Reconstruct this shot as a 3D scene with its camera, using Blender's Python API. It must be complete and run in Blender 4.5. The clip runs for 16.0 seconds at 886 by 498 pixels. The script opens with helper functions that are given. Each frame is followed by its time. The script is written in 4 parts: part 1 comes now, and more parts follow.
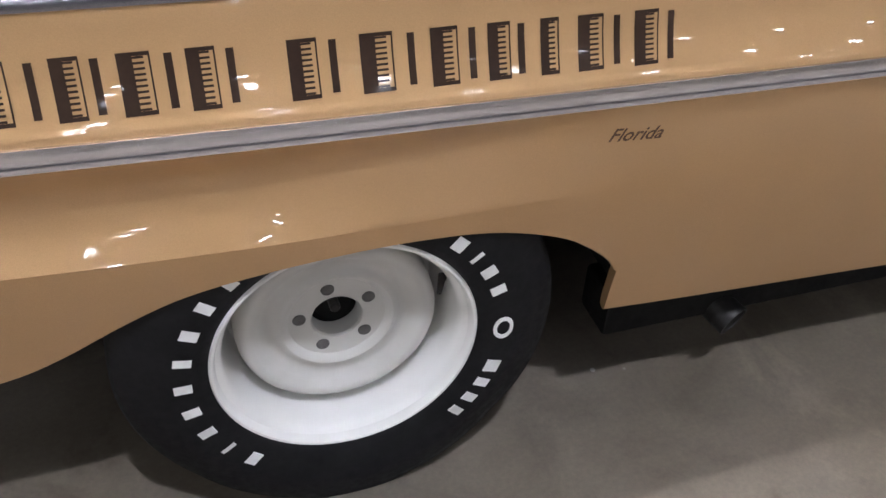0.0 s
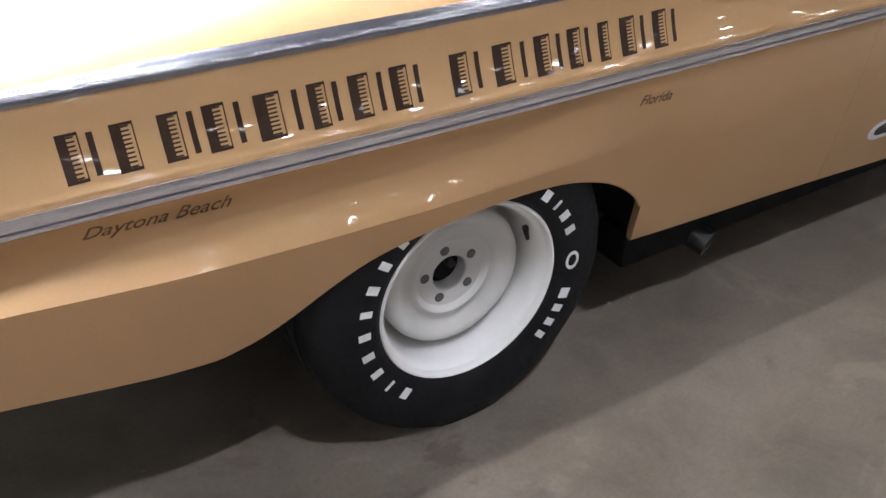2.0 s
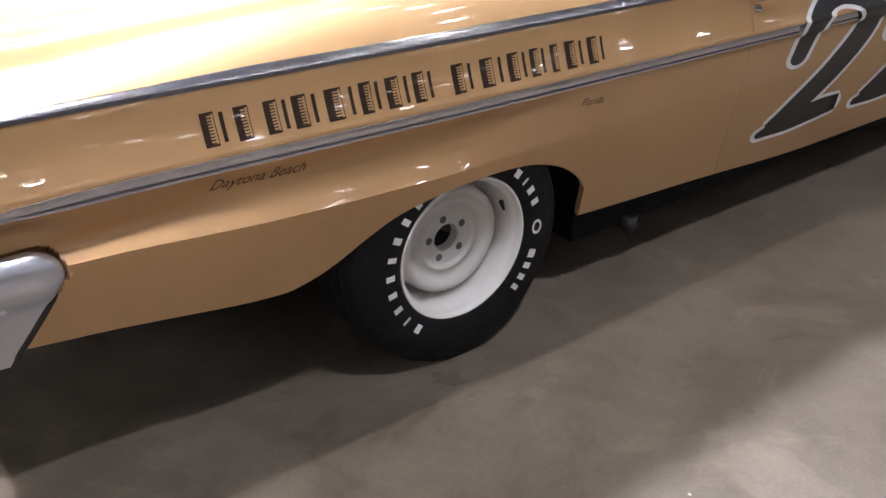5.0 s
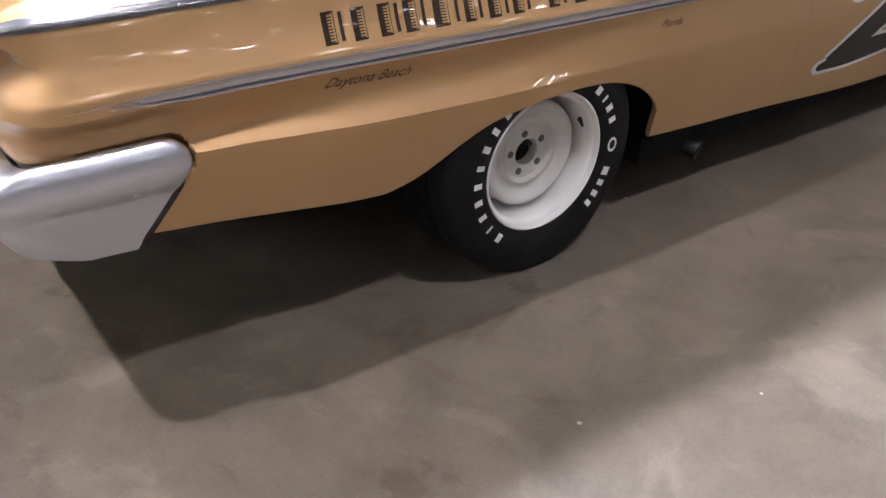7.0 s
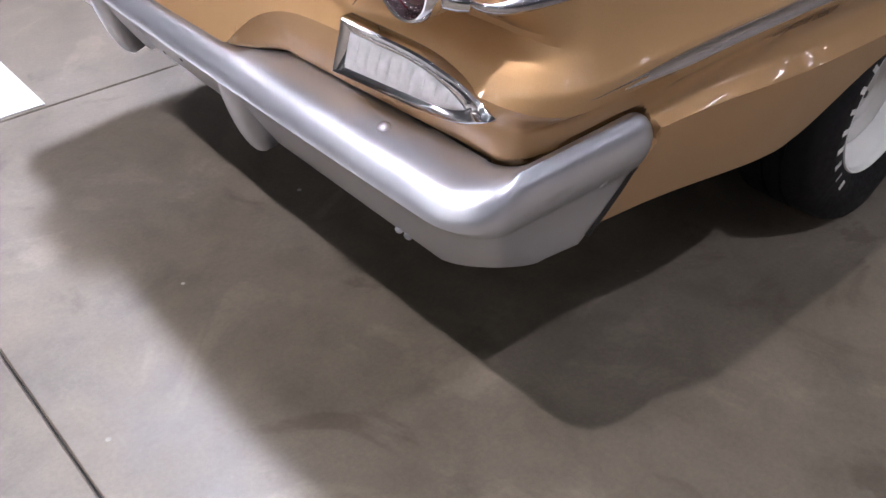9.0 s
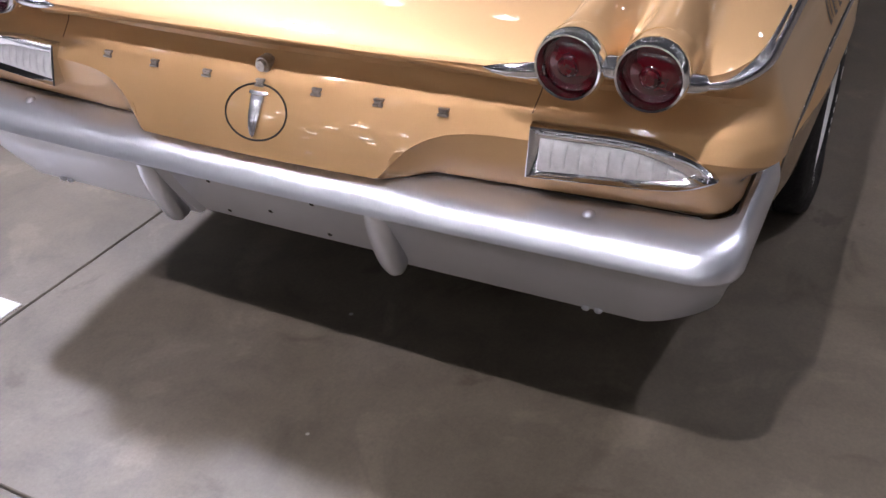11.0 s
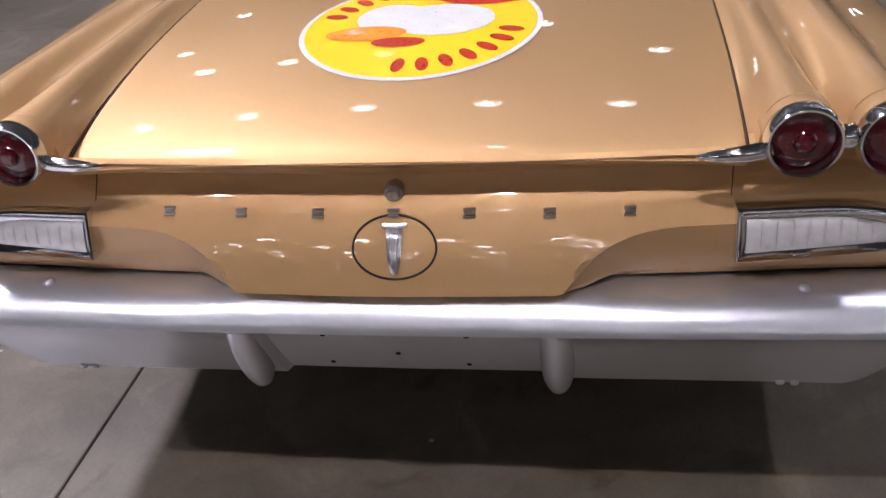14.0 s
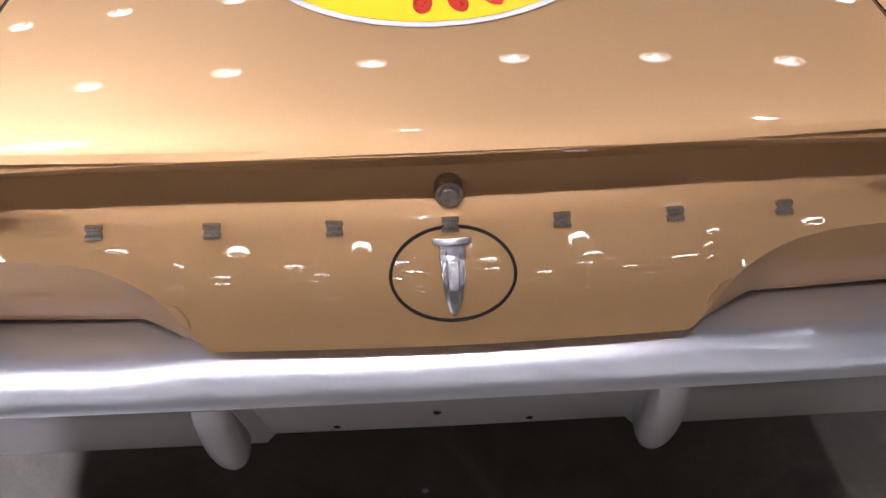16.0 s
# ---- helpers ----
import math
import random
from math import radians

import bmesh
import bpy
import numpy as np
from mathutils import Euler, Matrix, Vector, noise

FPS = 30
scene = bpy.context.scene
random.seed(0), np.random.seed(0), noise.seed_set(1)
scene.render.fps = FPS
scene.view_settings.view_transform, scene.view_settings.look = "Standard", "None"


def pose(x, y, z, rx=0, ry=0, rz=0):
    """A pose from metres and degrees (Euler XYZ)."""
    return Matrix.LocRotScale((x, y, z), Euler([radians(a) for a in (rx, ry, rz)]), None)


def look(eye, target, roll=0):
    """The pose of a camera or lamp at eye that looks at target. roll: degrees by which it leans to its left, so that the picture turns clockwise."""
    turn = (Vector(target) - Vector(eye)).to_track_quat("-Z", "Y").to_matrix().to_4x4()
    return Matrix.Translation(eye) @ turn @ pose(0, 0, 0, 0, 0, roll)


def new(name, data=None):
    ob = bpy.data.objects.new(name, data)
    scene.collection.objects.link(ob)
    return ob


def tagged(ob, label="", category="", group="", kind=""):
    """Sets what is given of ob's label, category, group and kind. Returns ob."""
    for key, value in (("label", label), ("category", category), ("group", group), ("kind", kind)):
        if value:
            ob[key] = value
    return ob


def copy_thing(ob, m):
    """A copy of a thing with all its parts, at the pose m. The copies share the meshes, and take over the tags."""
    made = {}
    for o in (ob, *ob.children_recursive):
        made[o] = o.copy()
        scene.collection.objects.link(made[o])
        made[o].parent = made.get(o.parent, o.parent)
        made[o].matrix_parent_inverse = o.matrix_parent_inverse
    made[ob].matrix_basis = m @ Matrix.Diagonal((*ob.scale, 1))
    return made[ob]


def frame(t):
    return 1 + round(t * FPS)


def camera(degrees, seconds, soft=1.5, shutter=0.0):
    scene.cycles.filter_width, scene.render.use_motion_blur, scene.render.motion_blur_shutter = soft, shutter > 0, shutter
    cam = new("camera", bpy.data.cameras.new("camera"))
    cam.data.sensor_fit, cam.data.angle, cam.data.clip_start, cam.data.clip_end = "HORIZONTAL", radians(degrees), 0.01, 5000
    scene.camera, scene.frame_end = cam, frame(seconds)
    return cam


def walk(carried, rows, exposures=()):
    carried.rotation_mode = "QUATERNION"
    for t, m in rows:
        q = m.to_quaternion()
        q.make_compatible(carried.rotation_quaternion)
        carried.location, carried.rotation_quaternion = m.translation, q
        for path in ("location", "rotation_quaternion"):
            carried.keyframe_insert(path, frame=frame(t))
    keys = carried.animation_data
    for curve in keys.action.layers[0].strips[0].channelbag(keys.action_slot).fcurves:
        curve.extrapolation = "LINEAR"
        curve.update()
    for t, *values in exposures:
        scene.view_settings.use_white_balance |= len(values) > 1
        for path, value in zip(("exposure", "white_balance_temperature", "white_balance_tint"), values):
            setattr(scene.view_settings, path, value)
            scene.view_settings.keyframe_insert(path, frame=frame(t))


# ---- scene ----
cam = camera(52.3, 16.0)
PATH = [
    (0, (-0.196, -1.944, 1.323), (0.327, -0.478, 0.067), 3.0),
    (0.5, (-0.395, -1.981, 1.336), (0.219, -0.541, 0.09), 2.1),
    (1, (-0.559, -2.003, 1.357), (0.168, -0.599, 0.133), 1.8),
    (1.5, (-0.711, -2.059, 1.397), (0.125, -0.681, 0.213), 1.3),
    (2, (-0.805, -2.178, 1.443), (0.062, -0.785, 0.299), 0.6),
    (2.5, (-0.85, -2.286, 1.462), (0.026, -0.888, 0.332), 0.7),
    (3, (-0.896, -2.383, 1.464), (0.003, -0.985, 0.352), 1.1),
    (3.5, (-1.002, -2.444, 1.485), (-0.057, -1.06, 0.393), 1.1),
    (4, (-1.117, -2.506, 1.497), (-0.138, -1.117, 0.442), 0.7),
    (6.5, (-1.528, -2.703, 1.571), (-0.407, -1.349, 0.618), 2.1),
    (7, (-1.574, -2.628, 1.465), (-0.558, -1.277, 0.397), 2.2),
    (7.5, (-1.603, -2.473, 1.464), (-0.768, -1.125, 0.244), 2.3),
    (8, (-1.734, -2.234, 1.438), (-0.927, -0.911, 0.174), 1.5),
    (8.5, (-1.945, -1.98, 1.44), (-1.047, -0.727, 0.166), 1.4),
    (9, (-2.17, -1.74, 1.417), (-1.119, -0.575, 0.177), 1.1),
    (9.5, (-2.327, -1.527, 1.405), (-1.101, -0.493, 0.21), 0.9),
    (10, (-2.51, -1.391, 1.422), (-1.15, -0.476, 0.278), -0.0),
    (12.5, (-2.782, -0.733, 1.567), (-1.203, -0.076, 0.53), -6.2),
    (13, (-2.762, -0.604, 1.548), (-1.112, -0.089, 0.541), -5.4),
    (13.5, (-2.763, -0.468, 1.523), (-1.062, -0.071, 0.55), -5.1),
    (14, (-2.737, -0.349, 1.549), (-1.049, -0.023, 0.526), -5.6),
    (14.5, (-2.686, -0.233, 1.507), (-1.014, 0.035, 0.474), -5.3),
    (15, (-2.568, -0.110, 1.491), (-0.931, 0.043, 0.376), -3.9),
    (15.5, (-2.439, -0.027, 1.434), (-0.821, 0.023, 0.299), -2.7),
    (16, (-2.278, 0.036, 1.385), (-0.647, -0.017, 0.259), -1.5),
]
walk(cam, [(t, look(eye, target, roll)) for t, eye, target, roll in PATH],
     exposures=[(0.0, 0.85, 5850, 11), (1.0, 0.77, 5850, 11), (2.5, 0.55, 5900, 12), (4.0, 0.5, 5950, 13), (6.5, -0.08, 6400, 18), (7.0, 0.35, 6200, 16), (7.5, 0.5, 6050, 16), (8.0, 0.42, 6000, 16),
                (8.5, 0.15, 6000, 16), (10.0, -0.2, 6050, 17), (12.5, -0.95, 6150, 20), (14.0, -1.0, 6200, 20), (16.0, -1.0, 6200, 20)])
# ---------------------------------------------------------------- light and exposure
world = bpy.data.worlds.new("world")
scene.world = world
world.use_nodes = True
world.node_tree.nodes["Background"].inputs[0].default_value = (0.55, 0.6, 0.7, 1)
world.node_tree.nodes["Background"].inputs[1].default_value = 0.004
LAMP_POWER = 80.0                    # emission of the high-bay lamps over the stand
AISLE_POWER = 2150.0
REAR_POWER = 4800.0
FAR_FILL_POWER = 300.0              # emission of far lamps beside and behind the car, raised as added fill
FLOOD_POWER = 1950.0                   # emission of the lamps in the flood-light bank
CEILING_Z = 9.0
FLOOD_AT = (0.9, 4.7, 8.4)
LAMP_X = (-9.8, -5.4, 0.2, 5.0, 9.8, 14.6)
LAMP_Y = (-9.2, -4.5, 0.2, 4.9, 9.6)


# ---------------------------------------------------------------- helpers
def lerp(a, b, t):
    return a + (b - a) * t


def smooth(a, b, x):
    t = min(1.0, max(0.0, (x - a) / (b - a)))
    return t * t * (3 - 2 * t)


def chain(x, pts):
    """Smooth interpolation through (x, value) pairs with rising x."""
    if x <= pts[0][0]:
        return pts[0][1]
    for i in range(len(pts) - 1):
        (x0, y0), (x1, y1) = pts[i], pts[i + 1]
        if x <= x1:
            t = (x - x0) / (x1 - x0)
            ya = pts[i - 1][1] if i else y0 - (y1 - y0)
            xa = pts[i - 1][0] if i else x0 - (x1 - x0)
            yb = pts[i + 2][1] if i + 2 < len(pts) else y1 + (y1 - y0)
            xb = pts[i + 2][0] if i + 2 < len(pts) else x1 + (x1 - x0)
            m0 = (y1 - ya) / (x1 - xa) * (x1 - x0)
            m1 = (yb - y0) / (xb - x0) * (x1 - x0)
            return ((2 * t ** 3 - 3 * t * t + 1) * y0 + (t ** 3 - 2 * t * t + t) * m0
                    + (-2 * t ** 3 + 3 * t * t) * y1 + (t ** 3 - t * t) * m1)
    return pts[-1][1]


def shade(bm, angle=32):
    bm.normal_update()
    for face in bm.faces:
        face.smooth = True
    for edge in bm.edges:
        if len(edge.link_faces) == 2:
            edge.smooth = edge.calc_face_angle(0) < radians(angle)


def part(name, bm, material, parent=None, label="", angle=32):
    """Links a bmesh as one mesh object under a thing or a part."""
    shade(bm, angle)
    data = bpy.data.meshes.new(name)
    bm.to_mesh(data)
    bm.free()
    data.materials.append(material)
    ob = new(name, data)
    ob.parent = parent
    if label:
        tagged(ob, label)
    return ob


def sheet(rows, bm=None, close_u=False, close_v=False, flip=False):
    """A bmesh grid over rows of points."""
    bm = bm or bmesh.new()
    vs = [[bm.verts.new(p) for p in row] for row in rows]
    nu, nv = len(vs), len(vs[0])
    for i in range(nu if close_u else nu - 1):
        for j in range(nv if close_v else nv - 1):
            quad = [vs[i][j], vs[(i + 1) % nu][j], vs[(i + 1) % nu][(j + 1) % nv], vs[i][(j + 1) % nv]]
            if flip:
                quad.reverse()
            try:
                bm.faces.new(quad)
            except ValueError:
                pass
    return bm


def weld(bm, d=0.0002):
    bmesh.ops.remove_doubles(bm, verts=bm.verts, dist=d)
    return bm


def mirrored(rows):
    return [[(x, -y, z) for x, y, z in row] for row in rows]


def box(bm, lo, hi, bevel=0.0):
    made = bmesh.ops.create_cube(bm, size=1)["verts"]
    for v in made:
        v.co = Vector([lerp(lo[i], hi[i], v.co[i] + 0.5) for i in range(3)])
    if bevel:
        edges = list({e for v in made for e in v.link_edges})
        bmesh.ops.bevel(bm, geom=edges, offset=bevel, segments=2, profile=0.6, affect="EDGES")
    return bm


def spun(profile, n=64, bm=None, axis="y", centre=(0, 0, 0)):
    """Revolves (radius, along) pairs round an axis through centre."""
    rows = []
    for i in range(n):
        a = 2 * math.pi * i / n
        row = []
        for r, h in profile:
            c, s = r * math.cos(a), r * math.sin(a)
            p = (c, h, s) if axis == "y" else (h, c, s) if axis == "x" else (c, s, h)
            row.append((p[0] + centre[0], p[1] + centre[1], p[2] + centre[2]))
        rows.append(row)
    return weld(sheet(rows, bm, close_u=True), 1e-5)


def tube(points, radius, n=10, bm=None, closed=False):
    """A round tube along points; radius is a number or a list."""
    pts = [Vector(p) for p in points]
    rows = []
    ref = Vector((0, 0, 1))
    for i, p in enumerate(pts):
        a = pts[i - 1] if i or closed else p
        b = pts[(i + 1) % len(pts)] if i + 1 < len(pts) or closed else p
        d = (b - a).normalized()
        side = d.cross(ref)
        if side.length < 0.1:
            side = d.cross(Vector((0, 1, 0)))
        side.normalize()
        up = side.cross(d)
        r = radius[i] if isinstance(radius, (list, tuple)) else radius
        rows.append([p + (side * math.cos(t) + up * math.sin(t)) * r for t in [2 * math.pi * k / n for k in range(n)]])
    bm = sheet(rows, bm, close_u=closed, close_v=True)
    if not closed:
        bm.verts.ensure_lookup_table()
        total = len(bm.verts)
        first = total - len(rows) * n
        bm.faces.new([bm.verts[first + k] for k in range(n)][::-1])
        bm.faces.new([bm.verts[total - n + k] for k in range(n)])
    return bm


# ---------------------------------------------------------------- materials
def material(name):
    m = bpy.data.materials.new(name)
    m.use_nodes = True
    return m, m.node_tree, m.node_tree.nodes["Principled BSDF"]


def noise_node(nt, scale, detail=4, rough=0.55, coords="Object", distort=0.0):
    tc = nt.nodes.new("ShaderNodeTexCoord")
    n = nt.nodes.new("ShaderNodeTexNoise")
    n.inputs["Scale"].default_value = scale
    n.inputs["Detail"].default_value = detail
    n.inputs["Roughness"].default_value = rough
    n.inputs["Distortion"].default_value = distort
    nt.links.new(tc.outputs[coords], n.inputs["Vector"])
    return n


def ramp(nt, source, stops):
    r = nt.nodes.new("ShaderNodeValToRGB")
    while len(r.color_ramp.elements) < len(stops):
        r.color_ramp.elements.new(0.5)
    for e, (p, c) in zip(r.color_ramp.elements, stops):
        e.position, e.color = p, (*c, 1) if len(c) == 3 else c
    nt.links.new(source, r.inputs["Fac"])
    return r


def grey(v):
    return (v, v, v)


def bump(nt, bsdf, source, strength, distance):
    b = nt.nodes.new("ShaderNodeBump")
    b.inputs["Strength"].default_value = strength
    b.inputs["Distance"].default_value = distance
    nt.links.new(source, b.inputs["Height"])
    nt.links.new(b.outputs["Normal"], bsdf.inputs["Normal"])
    return b


def simple(name, a, b, scale, rough=(0.4, 0.6), metal=0.0, coat=0.0, bumps=0.0, bump_scale=None, dist=0.002, spec=0.5):
    """A surface whose colour and roughness vary softly between two values."""
    m, nt, p = material(name)
    n = noise_node(nt, scale, 6, 0.6)
    nt.links.new(ramp(nt, n.outputs["Fac"], [(0.3, a), (0.7, b)]).outputs["Color"], p.inputs["Base Color"])
    n2 = noise_node(nt, scale * 5, 4, 0.6)
    nt.links.new(ramp(nt, n2.outputs["Fac"], [(0.3, grey(rough[0])), (0.7, grey(rough[1]))]).outputs["Color"], p.inputs["Roughness"])
    p.inputs["Metallic"].default_value = metal
    p.inputs["Coat Weight"].default_value = coat
    p.inputs["Coat Roughness"].default_value = 0.04
    p.inputs["Specular IOR Level"].default_value = spec
    if bumps:
        n3 = noise_node(nt, bump_scale or scale * 20, 5, 0.6)
        bump(nt, p, n3.outputs["Fac"], bumps, dist)
    return m


def gold_paint():
    m, nt, p = material("gold_paint")
    big = noise_node(nt, 2.2, 3, 0.5)
    flake = noise_node(nt, 900.0, 2, 0.5)
    c1 = ramp(nt, big.outputs["Fac"], [(0.3, (0.585, 0.368, 0.171)), (0.7, (0.632, 0.403, 0.193))])
    mix = nt.nodes.new("ShaderNodeMix")
    mix.data_type, mix.blend_type = "RGBA", "MULTIPLY"
    mix.inputs["Factor"].default_value = 0.35
    nt.links.new(c1.outputs["Color"], mix.inputs["A"])
    nt.links.new(ramp(nt, flake.outputs["Fac"], [(0.35, grey(0.72)), (0.65, grey(1.0))]).outputs["Color"], mix.inputs["B"])
    nt.links.new(mix.outputs["Result"], p.inputs["Base Color"])
    p.inputs["Metallic"].default_value = 0.72
    p.inputs["Roughness"].default_value = 0.57
    p.inputs["Coat Weight"].default_value = 1.0
    p.inputs["Coat Roughness"].default_value = 0.018
    peel = noise_node(nt, 160.0, 2, 0.5)
    bump(nt, p, peel.outputs["Fac"], 0.006, 0.0008)
    return m


def concrete(name="polished_concrete"):
    """Ground concrete: cloudy patches, mottling, stains, fine grit and a few pale specks."""
    m, nt, p = material(name)
    pos = nt.nodes.new("ShaderNodeNewGeometry")

    def world_noise(scale, detail, rough, distort=0.0):
        n = nt.nodes.new("ShaderNodeTexNoise")
        n.inputs["Scale"].default_value = scale
        n.inputs["Detail"].default_value = detail
        n.inputs["Roughness"].default_value = rough
        n.inputs["Distortion"].default_value = distort
        nt.links.new(pos.outputs["Position"], n.inputs["Vector"])
        return n

    def times(a, b, amount=1.0, blend="MULTIPLY"):
        mix = nt.nodes.new("ShaderNodeMix")
        mix.data_type, mix.blend_type = "RGBA", blend
        mix.inputs["Factor"].default_value = amount
        nt.links.new(a, mix.inputs["A"])
        nt.links.new(b, mix.inputs["B"])
        return mix.outputs["Result"]

    cloud = world_noise(0.9, 8, 0.62, 0.6)
    mottle = world_noise(5.0, 8, 0.68, 0.4)
    stain = world_noise(1.7, 5, 0.6, 1.6)
    grit = world_noise(95.0, 5, 0.72)
    col = ramp(nt, cloud.outputs["Fac"], [(0.28, (0.102, 0.084, 0.060)), (0.5, (0.137, 0.114, 0.086)), (0.75, (0.168, 0.146, 0.121))]).outputs["Color"]
    col = times(col, ramp(nt, mottle.outputs["Fac"], [(0.28, grey(0.62)), (0.50, grey(1.0)), (0.78, grey(1.30))]).outputs["Color"], 0.9)
    col = times(col, ramp(nt, stain.outputs["Fac"], [(0.33, (0.60, 0.57, 0.53)), (0.39, (0.90, 0.89, 0.88)), (0.57, grey(1.0)), (0.63, grey(1.26))]).outputs["Color"], 0.9)
    col = times(col, ramp(nt, grit.outputs["Fac"], [(0.3, grey(0.80)), (0.7, grey(1.10))]).outputs["Color"], 0.8)
    cells = nt.nodes.new("ShaderNodeTexVoronoi")
    cells.inputs["Scale"].default_value = 5.5
    nt.links.new(pos.outputs["Position"], cells.inputs["Vector"])
    speck = ramp(nt, cells.outputs["Distance"], [(0.028, grey(1.0)), (0.040, grey(0.0))])
    pick = world_noise(2.3, 2, 0.5)
    mask = times(speck.outputs["Color"], ramp(nt, pick.outputs["Fac"], [(0.50, grey(0.0)), (0.58, grey(0.75))]).outputs["Color"])
    white = nt.nodes.new("ShaderNodeMix")
    white.data_type = "RGBA"
    white.inputs["B"].default_value = (0.55, 0.54, 0.53, 1)
    nt.links.new(mask, white.inputs["Factor"])
    nt.links.new(col, white.inputs["A"])
    nt.links.new(white.outputs["Result"], p.inputs["Base Color"])
    nt.links.new(ramp(nt, mottle.outputs["Fac"], [(0.3, grey(0.42)), (0.7, grey(0.60))]).outputs["Color"], p.inputs["Roughness"])
    bump(nt, p, grit.outputs["Fac"], 0.12, 0.001)
    return m


def glowing(name, colour, strength):
    m, nt, p = material(name)
    p.inputs["Base Color"].default_value = (0.9, 0.9, 0.9, 1)
    p.inputs["Emission Color"].default_value = (*colour, 1)
    p.inputs["Emission Strength"].default_value = strength
    return m


GOLD = gold_paint()
CHROME = simple("chrome", (0.74, 0.74, 0.77), (0.82, 0.82, 0.84), 30, (0.05, 0.12), 1.0, 0, 0.10, 70, 0.0012)
ALUMINIUM = simple("bright_trim", (0.58, 0.57, 0.62), (0.68, 0.67, 0.71), 25, (0.14, 0.24), 1.0)
SILVER = simple("silver_paint", (0.66, 0.68, 0.75), (0.71, 0.73, 0.80), 5, (0.30, 0.35), 0.9, 0.4)
RUBBER = simple("tyre_rubber", (0.005, 0.005, 0.006), (0.009, 0.009, 0.010), 14, (0.5, 0.66), 0, 0, 0.1, 220, 0.001, 0.2)
LETTER_WHITE = simple("raised_white_rubber", (0.70, 0.70, 0.68), (0.82, 0.82, 0.80), 60, (0.5, 0.7))
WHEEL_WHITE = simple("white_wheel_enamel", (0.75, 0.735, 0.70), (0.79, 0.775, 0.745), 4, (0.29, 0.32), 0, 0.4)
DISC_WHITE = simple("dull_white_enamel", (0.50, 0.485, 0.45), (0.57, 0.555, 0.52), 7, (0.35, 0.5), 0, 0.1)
HOLE_SHADE = simple("shaded_enamel", (0.06, 0.058, 0.054), (0.11, 0.105, 0.10), 60, (0.5, 0.7))
BLACK = simple("underbody_black", (0.008, 0.008, 0.008), (0.016, 0.015, 0.014), 12, (0.7, 0.9), 0, 0, 0.2, 60, 0.002, 0.1)
# black for painted shade in gaps, holes and groove, and for valve rubber
GAP_AND_RUBBER = simple("gap_shade_and_rubber_black", (0.012, 0.009, 0.007), (0.02, 0.015, 0.012), 40, (0.6, 0.8))
STEEL = simple("dull_steel", (0.022, 0.021, 0.020), (0.055, 0.052, 0.049), 25, (0.45, 0.7), 0.7, 0, 0.1, 120)
EMBLEM_METAL = simple("bright_emblem_metal", (0.60, 0.60, 0.63), (0.74, 0.74, 0.77), 60, (0.16, 0.26), 0.9)
LOCK_METAL = simple("worn_lock_metal", (0.32, 0.29, 0.26), (0.50, 0.46, 0.42), 90, (0.25, 0.4), 0.85)
RED_GLASS = simple("red_lens", (0.060, 0.002, 0.006), (0.085, 0.004, 0.008), 20, (0.12, 0.18), 0, 0.8)
CLEAR_LENS = simple("frosted_clear_lens", (0.60, 0.60, 0.62), (0.78, 0.78, 0.80), 45, (0.10, 0.22), 0.25, 0.8, 0.15, 120, 0.001)
SCRIPT_GAP_BROWN = simple("brown_script_and_gap_shade", (0.085, 0.040, 0.014), (0.12, 0.058, 0.022), 60, (0.4, 0.5), 0.1, 0.25)
INK = simple("dark_brown_paint", (0.022, 0.010, 0.005), (0.036, 0.018, 0.009), 50, (0.4, 0.5), 0, 0.25, 0, None, 0.002, 0.25)
BLACK_PAINT = simple("black_paint", (0.006, 0.006, 0.007), (0.010, 0.009, 0.009), 6, (0.28, 0.34), 0, 0.3)
WHITE_PAINT = simple("white_paint", (0.72, 0.71, 0.70), (0.82, 0.81, 0.80), 20, (0.25, 0.4), 0, 0.6)
YELLOW = simple("yellow_vinyl", (0.88, 0.63, 0.018), (0.91, 0.66, 0.025), 8, (0.29, 0.31), 0, 0.3)
RED_VINYL = simple("red_vinyl", (0.46, 0.035, 0.018), (0.55, 0.05, 0.025), 20, (0.25, 0.35), 0, 0.3)
ORANGE = simple("orange_vinyl", (0.85, 0.27, 0.02), (0.90, 0.33, 0.04), 20, (0.25, 0.35), 0, 0.3)
WINDOW = simple("dark_window_glass", (0.012, 0.014, 0.015), (0.02, 0.022, 0.022), 8, (0.02, 0.05), 0, 1.0)
CONCRETE = concrete()
JOINT = simple("joint_filler", (0.02, 0.018, 0.016), (0.05, 0.045, 0.04), 30, (0.7, 0.9))
WHITE_FLOOR = simple("white_floor_sheet", (0.52, 0.515, 0.50), (0.62, 0.61, 0.60), 3, (0.3, 0.5), 0, 0, 0.05, 50)
WALL = simple("painted_hall_wall", (0.11, 0.11, 0.115), (0.14, 0.139, 0.14), 0.6, (0.6, 0.8), 0, 0, 0.1, 30)
CEILING = simple("dark_hall_ceiling", (0.05, 0.05, 0.053), (0.08, 0.08, 0.083), 0.8, (0.7, 0.9), 0, 0, 0.1, 20)
LAMP_GLOW = glowing("lamp_lens", (1.0, 0.98, 0.82), LAMP_POWER)
AISLE_GLOW = glowing("aisle_lamp_lens", (0.97, 0.955, 1.0), AISLE_POWER)
REAR_GLOW = glowing("rear_aisle_lamp_lens", (1.0, 0.945, 0.93), REAR_POWER)
FAR_GLOW = glowing("far_fill_lamp_lens", (0.97, 0.955, 1.0), FAR_FILL_POWER)
